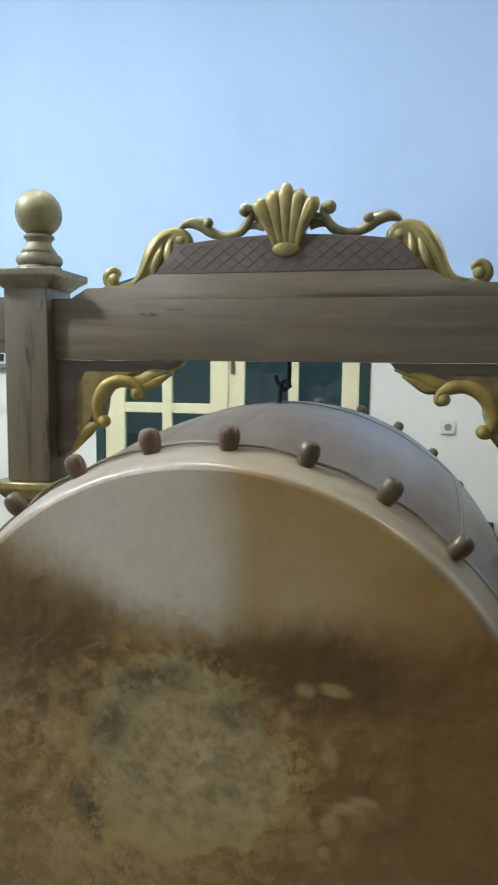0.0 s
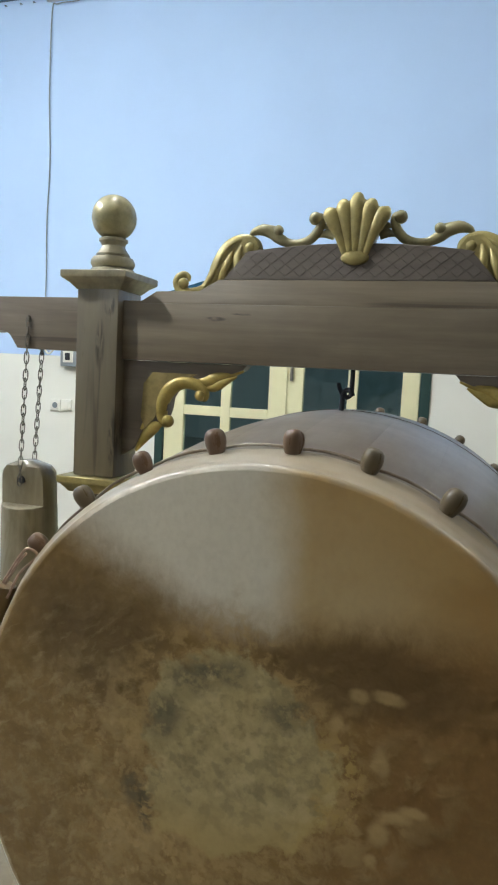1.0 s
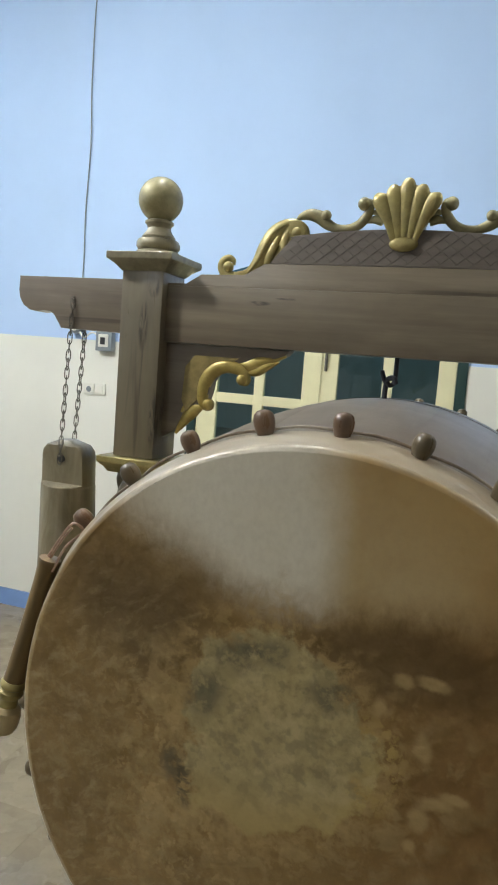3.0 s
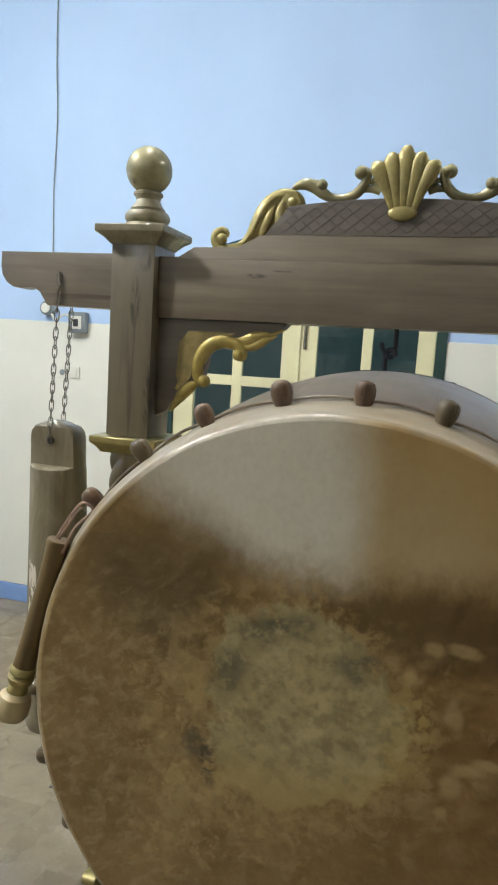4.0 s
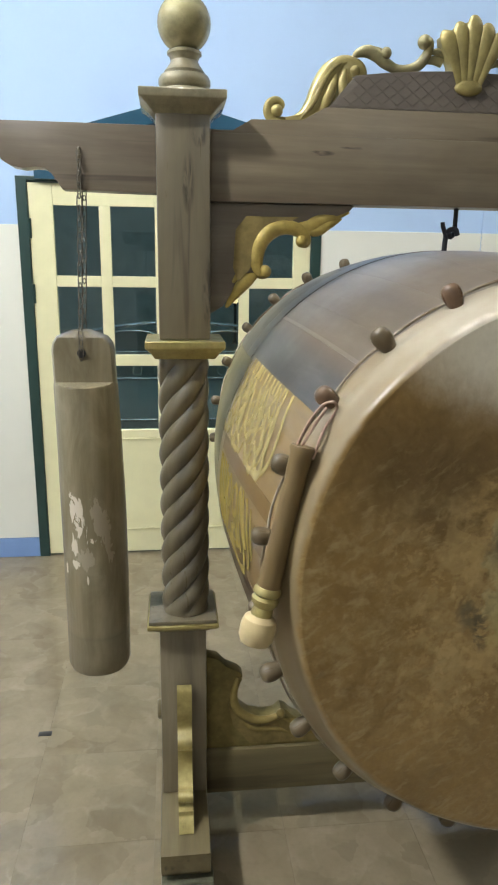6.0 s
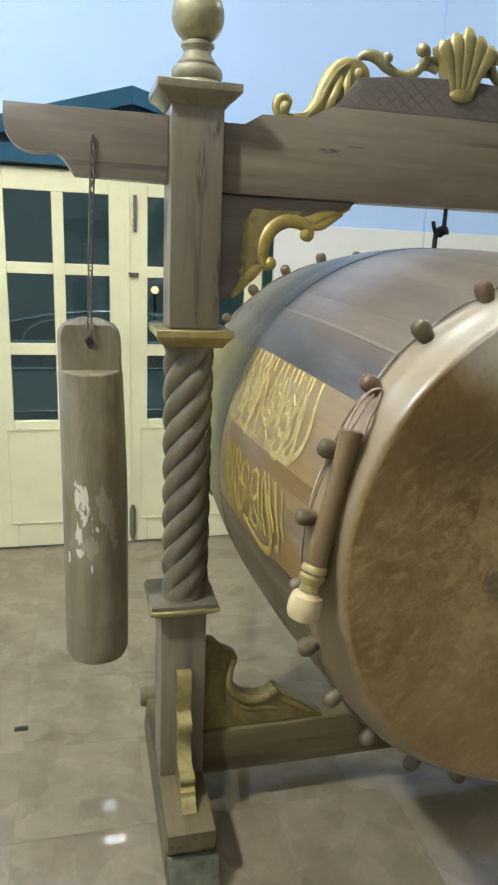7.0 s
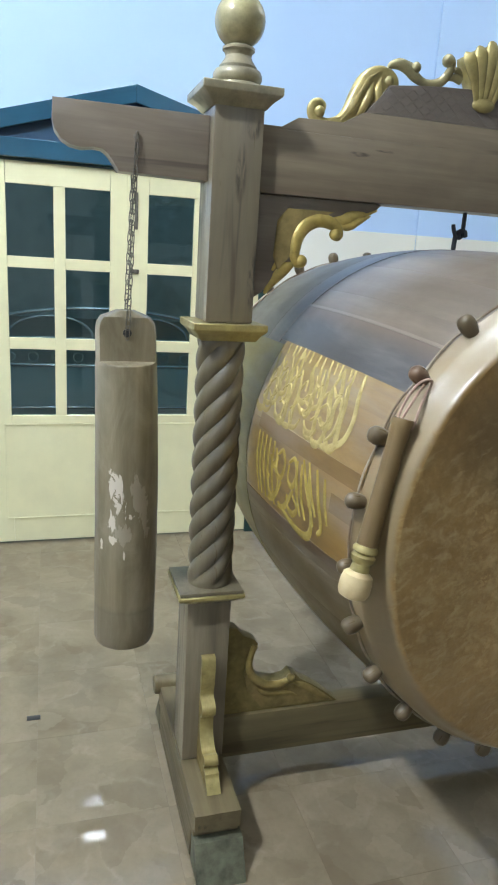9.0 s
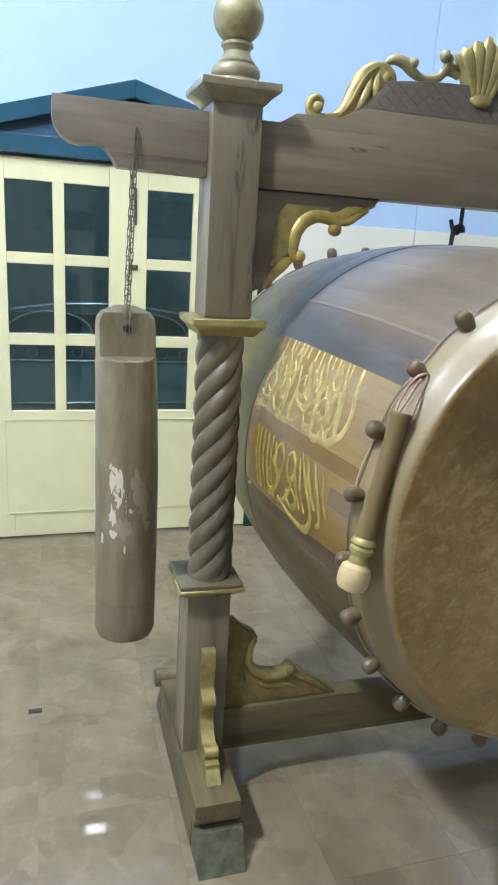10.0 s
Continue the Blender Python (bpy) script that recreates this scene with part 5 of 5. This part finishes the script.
def rim(y_face, s):
    """The hide drawn over one end; s: +1 inwards along y."""
    prof = [(0.517, 0.0), (0.523, 0.0012), (0.527, 0.0045), (0.5295, 0.010), (0.532, 0.020), (0.536, 0.034), (0.541, 0.047)]
    prof += [(body_r(DY0 + h) + 0.0035, h) for h in (0.057, 0.068, 0.08, 0.094)] + [(body_r(DY0 + 0.104) + 0.003, 0.104)]
    n = 120
    b = bmesh.new()
    rings = []
    for j, (r, h) in enumerate(prof):
        ring = []
        for k in range(n):
            a = 2 * math.pi * k / n
            w = noise.noise(Vector((math.cos(a) * 3, math.sin(a) * 3, j * 0.4 + y_face))) * (0.0012 + 0.0001 * j)
            hh = h + (noise.noise(Vector((math.cos(a) * 6, math.sin(a) * 6, 4.0 + y_face))) * 0.012 if j == len(prof) - 1 else 0)
            ring.append(b.verts.new((oval((r + w) * math.cos(a), max(0.0, 1 - h / 0.055)), y_face + s * hh, DRUM_Z + HEAD_UP * max(0.0, 1 - h / 0.05) + (r + w) * math.sin(a))))
        rings.append(ring)
    for p, q in zip(rings, rings[1:]):
        for k in range(n):
            b.faces.new((p[k], p[(k + 1) % n], q[(k + 1) % n], q[k]))
    last = [b.verts.new(v.co + Vector((0, s * 0.001, 0)) + (Vector((0, v.co.y, DRUM_Z)) - v.co).normalized() * 0.012) for v in rings[-1]]
    for k in range(n):
        b.faces.new((rings[-1][k], rings[-1][(k + 1) % n], last[(k + 1) % n], last[k]))
    bmesh.ops.recalc_face_normals(b, faces=b.faces)
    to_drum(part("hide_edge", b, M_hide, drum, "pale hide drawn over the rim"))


rim(DY0, 1), rim(DY1, -1)


def head(y, s):
    b = bmesh.new()
    n, m_ = 96, 22
    c = b.verts.new((0, y - s * 0.003, DRUM_Z + HEAD_UP))
    rings = []
    for j in range(1, m_ + 1):
        r = 0.5175 * j / m_
        ring = []
        for k in range(n):
            a = 2 * math.pi * k / n
            x, z = r * math.cos(a), r * math.sin(a)
            d = noise.noise(Vector((x * 5, z * 5, y))) * 0.0025 * min(1, (m_ - j) / 3)
            ring.append(b.verts.new((oval(x), y + s * d, DRUM_Z + HEAD_UP + z)))
        rings.append(ring)
    for k in range(n):
        b.faces.new((c, rings[0][k], rings[0][(k + 1) % n]))
    for p, q in zip(rings, rings[1:]):
        for k in range(n):
            b.faces.new((p[k], q[k], q[(k + 1) % n], p[(k + 1) % n]))
    bmesh.ops.recalc_face_normals(b, faces=b.faces)
    to_drum(part("drumhead", b, M_hide, drum, "brown and white cow hide, worn pale in the middle"))


head(DY0, 1), head(DY1, -1)

PEG_A0, PEG_STEP = 2.1, 360 / 26
peg_profile = [(0.013, -0.02), (0.0145, 0.0), (0.0175, 0.008), (0.0195, 0.018), (0.0195, 0.027), (0.0170, 0.036), (0.0115, 0.0415), (0.004, 0.0435)]
peg_mesh, red_mesh = None, None
for y in (DY0 + 0.086, DY1 - 0.115):
    for k in range(26):
        a = 90 - PEG_A0 + PEG_STEP * k + random.uniform(-0.5, 0.5)
        if peg_mesh is None:
            ob = part("peg", lathe(peg_profile, 18), M_peg, drum)
            peg_mesh = ob.data
            red_mesh = peg_mesh.copy()
            red_mesh.materials[0] = M_peg_red
            ob.data = red_mesh
        else:
            ob = new("peg", red_mesh if y < DM and k in (0, 1, 2, 4) else peg_mesh)
            ob.parent = drum
        d = Vector((math.cos(radians(a)), random.uniform(-0.08, 0.08), math.sin(radians(a)))).normalized()
        r = 0.550
        p = Vector((r * math.cos(radians(a)), y - DM, r * math.sin(radians(a))))
        q = d.to_track_quat("Z", "Y")
        s = random.uniform(0.84, 0.97)
        ob.matrix_local = Matrix.LocRotScale(p, q, (s, s, s))
for y, s in ((DY0 + 0.086, 1), (DY1 - 0.115, -1)):
    n = 130
    pts = []
    for k in range(n + 1):
        a = radians(90 - PEG_A0 + 360 * k / n)
        up_ = 0.004 * abs(math.sin(radians(360 * k / n) * 13))
        pts.append((math.cos(a) * (0.5555 + up_), y + s * (0.016 + 0.003 * math.sin(k * 0.9)), DRUM_Z + math.sin(a) * (0.5555 + up_)))
    to_drum(part("hoop_cord", tube(pts, [0.0026] * len(pts), n=6, step=1), M_steel, drum, "pale cord hoop along the pegs"))


# gold brushwork on the panels: plain curved bars
def stroke(points, w, side, mat=M_letter_gold):
    pts = [on_drum(side * a, y, 0.0022) for a, y in points]
    rad = [0.72 * w * (0.3 + 0.65 * math.sin(math.pi * (k + 0.6) / (len(pts) + 0.2))) for k in range(len(pts))]
    bm_ = bmesh.new()
    rows2 = smooth_path([tuple(p) + (r,) for p, r in zip(pts, rad)], 5)
    prev = None
    faces = []
    for k, q in enumerate(rows2):
        p = Vector(q[:3])
        nrm = Vector((p.x, 0, p.z - DRUM_Z)).normalized()
        t0 = Vector(rows2[max(0, k - 1)][:3])
        t1 = Vector(rows2[min(len(rows2) - 1, k + 1)][:3])
        sd = (t1 - t0).cross(nrm).normalized() * max(0.0015, float(q[3]))
        ring = [bm_.verts.new(p - sd), bm_.verts.new(p + nrm * 0.0022), bm_.verts.new(p + sd)]
        if prev:
            faces.append(bm_.faces.new((prev[0], prev[1], ring[1], ring[0])))
            faces.append(bm_.faces.new((prev[1], prev[2], ring[2], ring[1])))
        prev = ring
    bmesh.ops.recalc_face_normals(bm_, faces=faces)
    return to_drum(part("gold_bar", bm_, mat, drum))


for side in (1, -1):
    rs = random.Random(5)
    pale = M_letter_pale
    for k in range(14):
        # tall bars of the upper row, leaning and curling at the foot
        y = 1.905 - 0.0315 * k + rs.uniform(-0.008, 0.008)
        d = rs.uniform(-0.010, 0.010)
        a0, ae = 57.6 + rs.uniform(-0.6, 3.5) + (2.5 if k % 4 == 2 else 0), rs.uniform(68, 75.5)
        cu = rs.uniform(0.015, 0.05)
        stroke([(a0, y + 0.026 + d), (a0 + (ae - a0) * 0.35, y + 0.010 - d), (a0 + (ae - a0) * 0.7, y - 0.014 + d), (ae, y - 0.018), (ae + 0.6, y + cu * 0.4), (ae - 0.6, y + cu)], rs.uniform(0.011, 0.017), side, pale)
        if k % 2 == 0:
            stroke([(66.5, y - 0.030), (64.2, y - 0.016), (66.8, y - 0.002), (69.6, y - 0.012), (71.6, y + 0.008)], 0.010, side, pale)
        if k % 3 == 1:
            stroke([(72.5, y + 0.035), (75.2, y + 0.012), (75.0, y - 0.018), (72.6, y - 0.032)], 0.010, side, pale)
        stroke([(57.3, y - 0.006), (60.2, y - 0.018)], 0.0085, side, pale)
    stroke([(57.7, 1.485), (61.8, 1.466), (67.9, 1.440), (72.5, 1.450), (75.0, 1.495), (75.4, 1.54)], 0.014, side, pale)
    stroke([(61, 1.525), (66, 1.50), (71, 1.492), (74, 1.51)], 0.011, side, pale)
    for y in (1.865, 1.77, 1.645, 1.555):
        stroke([(68.5, y + 0.03), (66.6, y + 0.004), (68.8, y - 0.026), (71.6, y - 0.012), (70.4, y + 0.018)], 0.009, side, pale)
        stroke([(62.0, y + 0.02), (64.2, y - 0.012), (63.0, y - 0.03)], 0.008, side, pale)
    # lower row
    for y in (1.86, 1.835, 1.805, 1.775, 1.745):
        stroke([(80.6, y), (86, y - 0.004), (91, y - 0.016), (96, y - 0.035)], 0.0125, side)
    for y in (1.69, 1.62):
        stroke([(83, y + 0.02), (81.6, y - 0.005), (84.5, y - 0.028), (88, y - 0.012), (87, y + 0.016), (83.5, y + 0.018)], 0.0125, side)
        stroke([(88.5, y - 0.02), (91.5, y + 0.0), (94.5, y + 0.03), (95.5, y + 0.065)], 0.013, side)
    stroke([(80.4, 1.572), (86, 1.536), (92, 1.500), (96.5, 1.512), (97.6, 1.555), (96.5, 1.62), (94.5, 1.685)], 0.016, side)
    stroke([(80.2, 1.545), (86, 1.515), (91, 1.482)], 0.0125, side)
    stroke([(80.6, 1.505), (86, 1.48), (92.5, 1.455), (94.5, 1.47)], 0.0135, side)
    stroke([(81.4, 1.465), (86, 1.45), (91, 1.43)], 0.0125, side)
    stroke([(90, 1.60), (92.5, 1.575), (94.5, 1.60), (93, 1.635), (90.5, 1.63)], 0.0125, side)
    for y in (1.60, 1.575, 1.535):
        stroke([(81.5, y), (85, y - 0.008), (89.5, y - 0.022), (93.5, y - 0.045)], 0.0125, side)
    stroke([(86.5, 1.72), (89, 1.695), (92.5, 1.70), (94, 1.735), (92, 1.76), (89, 1.75)], 0.013, side)
    stroke([(82.0, 1.725), (85.0, 1.715), (86.5, 1.735), (84.5, 1.755)], 0.0135, side)

# ---- hanging hook ----
hang = thing("hanging_hook", "dark iron hook that carries the drum below the beam", "hook", at=(0, FY, 1.843))
hb = tube([(0.012, 0, 0.02), (0.012, 0, -0.04), (0.010, 0.0, -0.062), (0.0, -0.004, -0.070), (-0.008, -0.010, -0.060)], [0.006] * 5, n=10)
part("hook", hb, M_dark_iron, hang)
hb = tube([(-0.012, 0, -0.126), (-0.010, 0.0, -0.07), (-0.004, -0.004, -0.054), (0.010, -0.012, -0.052), (0.016, -0.010, -0.066)], [0.0068] * 5, n=10)
tube([(-0.010, 0.0, -0.066), (-0.020, -0.002, -0.045), (-0.022, -0.002, -0.034)], [0.006, 0.006, 0.0055], hb, step=2)
part("eye", hb, M_dark_iron, hang)


# ---- hanging log and its chain ----
LOGX, LOGY = -0.932, 1.972
log = thing("slit_drum_log", "hanging wooden slit drum, dark log with flaking white paint", "slit drum", at=(LOGX, LOGY, 0.590))
b = bmesh.new()
n, rings = 40, []
LH = 0.942
for z in sorted([LH * k / 60 for k in range(61)] + [0.806, 0.808, 0.810, 0.812, 0.814]):
    f = z / LH
    r = 0.0826 + 0.006 * math.sin(f * 2.2 + 0.6) - 0.006 * f + 0.004 * noise.noise(Vector((0, 0, z * 5)))
    if z < 0.012:
        r *= 0.93 + 0.07 * (z / 0.012)
    top = max(0.0, (z - 0.872) / 0.072)
    if top > 0:
        r *= math.sqrt(max(0.02, 1 - min(1, top) ** 4.0))
    ring = []
    for k in range(n):
        a = 2 * math.pi * k / n
        rr = r * (1 + 0.02 * noise.noise(Vector((math.cos(a) * 1.5, math.sin(a) * 1.5, z * 2))))
        x, y = rr * math.cos(a) + 0.006 * math.sin(f * 3) - 0.010 * f, rr * math.sin(a)
        if z > 0.806:
            cut = -0.036 - 0.052 * max(0.0, (0.814 - z) / 0.008) + 0.003 * noise.noise(Vector((x * 9, z * 9, 0)))
            y = max(y, cut)
            x *= 0.98
        ring.append(b.verts.new((x, y, z)))
    rings.append(ring)
for p, q in zip(rings, rings[1:]):
    for k in range(n):
        b.faces.new((p[k], p[(k + 1) % n], q[(k + 1) % n], q[k]))
b.faces.new(rings[0][::-1]), b.faces.new(rings[-1])
part("log", b, M_weathered, log)
part("hole", lathe([(0.011, -0.0395), (0.011, -0.0365)], 16, axis="y", at=(-0.008, 0, 0.887)), M_black, log, "dark bored hole")
part("slit", boxed(-0.009, 0.009, 0.06, 0.0795, 0.18, 0.72, bev=0.003), M_black, log, "long dark slit")

chain = thing("chain", "dark iron chain carrying the hanging log", "chain", at=(-0.926, FY, 1.932))
lm = None
for p0, p1 in (((-0.924, FY - 0.034, 1.937), (LOGX - 0.008, LOGY - 0.047, 1.478)), ((-0.920, FY + 0.036, 1.937), (LOGX - 0.006, LOGY + 0.020, 1.515))):
    p0, p1 = Vector(p0), Vector(p1)
    ln = (p1 - p0).length
    count = int(ln / 0.0245)
    for k in range(count + 1):
        p = p0.lerp(p1, k / count) - Vector((-0.926, FY, 1.932))
        if lm is None:
            pts = [(0.0062 * math.cos(a), 0, 0.0135 * math.sin(a) + 0.005 * (1 if math.sin(a) > 0 else -1)) for a in [2 * math.pi * i / 16 + 0.2 for i in range(17)]]
            ob = part("link", tube(pts, [0.0015] * 17, n=6, step=1), M_iron, chain)
            lm = ob.data
        else:
            ob = new("link", lm)
            ob.parent = chain
        ob.matrix_local = Matrix.Translation(p) @ (p1 - p0).to_track_quat("-Z", "Y").to_matrix().to_4x4() @ pose(0, 0, 0, 0, 0, (25 if k % 2 else 115) + random.uniform(-14, 14))
part("pin", tube([(0, -0.034, 0.012), (0, 0.034, 0.012)], [0.006, 0.006], n=10, step=1), M_iron, chain, "dark pin through the arm")


# ---- the mallet ----
mal = thing("drum_mallet", "wooden drum mallet with gold rings, hanging by a cord", "mallet")
ta, tb = Vector((-0.500, 1.276, 1.407)), Vector((-0.580, 1.250, 1.057))
ax = (tb - ta)
L_ = ax.length
prof = [(0.0225, 0.0), (0.0245, 0.006), (0.0215, 0.018), (0.0200, 0.06), (0.0200, 0.15), (0.0215, 0.24), (0.0225, 0.285)]
rot = ax.to_track_quat("Z", "Y").to_matrix().to_4x4()
mal.matrix_basis = Matrix.Translation(ta) @ rot @ Matrix.Diagonal((0.92, 0.92, L_ / 0.41, 1))
part("handle", lathe(prof, 28), M_log, mal)
part("ring", lathe([(0.022, 0.286), (0.0265, 0.292), (0.0265, 0.300), (0.021, 0.305), (0.0265, 0.311), (0.0255, 0.320), (0.019, 0.328), (0.021, 0.345)], 28), M_gold, mal, "gold painted turned rings")
part("knob", lathe([(0.021, 0.346), (0.031, 0.354), (0.0345, 0.370), (0.034, 0.392), (0.029, 0.404), (0.016, 0.410)], 28), M_ivory, mal, "pale worn wooden knob")
peg5 = Vector((-0.455, 1.300, 1.476))
cord = tube([ta + Vector((-0.012, 0.004, -0.004)), ta.lerp(peg5, 0.5) + Vector((-0.014, 0.0, 0.0)), peg5 + Vector((-0.014, -0.012, -0.004)), peg5 + Vector((0.004, -0.020, 0.004)), peg5 + Vector((0.012, -0.008, -0.012)), ta.lerp(peg5, 0.5) + Vector((0.010, -0.014, -0.008)), ta + Vector((0.014, -0.012, -0.02))], [0.0026] * 7, n=8)
tube([ta + Vector((-0.002, 0.002, 0.0)), ta.lerp(peg5, 0.6) + Vector((-0.004, -0.01, 0)), peg5 + Vector((-0.006, -0.016, -0.006))], [0.0026] * 3, cord, n=8)
cd = part("cord", cord, M_string, mal, "worn pink cord")
cd.data.transform(mal.matrix_basis.inverted())

# ---- floor mark ----
tagged(part("floor_plate", boxed(-1.228, -1.180, 2.428, 2.452, 0.0, 0.003, bev=0.001), M_black), "small dark plate lying on the floor tiles", "plate")

# ---- floor ----
bed = setting("floor", boxed(X0 - T, X1 + T, Y0 - T, WALL_Y + T, -0.1, -0.003), M_grout, "polished stone tile floor, beige with pale veins", "floor")
TS, PX, PY = 0.40, 0.01, 2.32


def tile_mesh():
    h = TS / 2 - 0.0003
    b_ = boxed(-h, h, -h, h, -0.0035, 0.0)
    return b_


first = part("tile", tile_mesh(), M_tile, bed, smooth=False)
tm = first.data
placed = False
rest = []
for i in range(math.floor((X0 - PX) / TS), math.ceil((X1 - PX) / TS)):
    for j in range(math.floor((Y0 - PY) / TS), math.ceil((WALL_Y - PY) / TS)):
        cx, cy = PX + (i + 0.5) * TS, PY + (j + 0.5) * TS
        if -3.6 < cx < 1.4 and cy > 1.0:
            if not placed:
                ob, placed = first, True
            else:
                ob = new("tile", tm)
                ob.parent = bed
            ob.location = (cx, cy, random.uniform(-0.0002, 0.0))
            continue
        rest.append((cx, cy))
h = TS / 2 - 0.0012
me = bpy.data.meshes.new("tiles_beyond")
me.from_pydata([(cx + sx * h, cy + sy * h, 0.0) for cx, cy in rest for sx, sy in ((-1, -1), (1, -1), (1, 1), (-1, 1))], [], [tuple(range(4 * k, 4 * k + 4)) for k in range(len(rest))])
me.materials.append(M_tile)
tb_ = new("tiles_beyond", me)
tb_.parent = bed
tagged(tb_, kind="stuff")
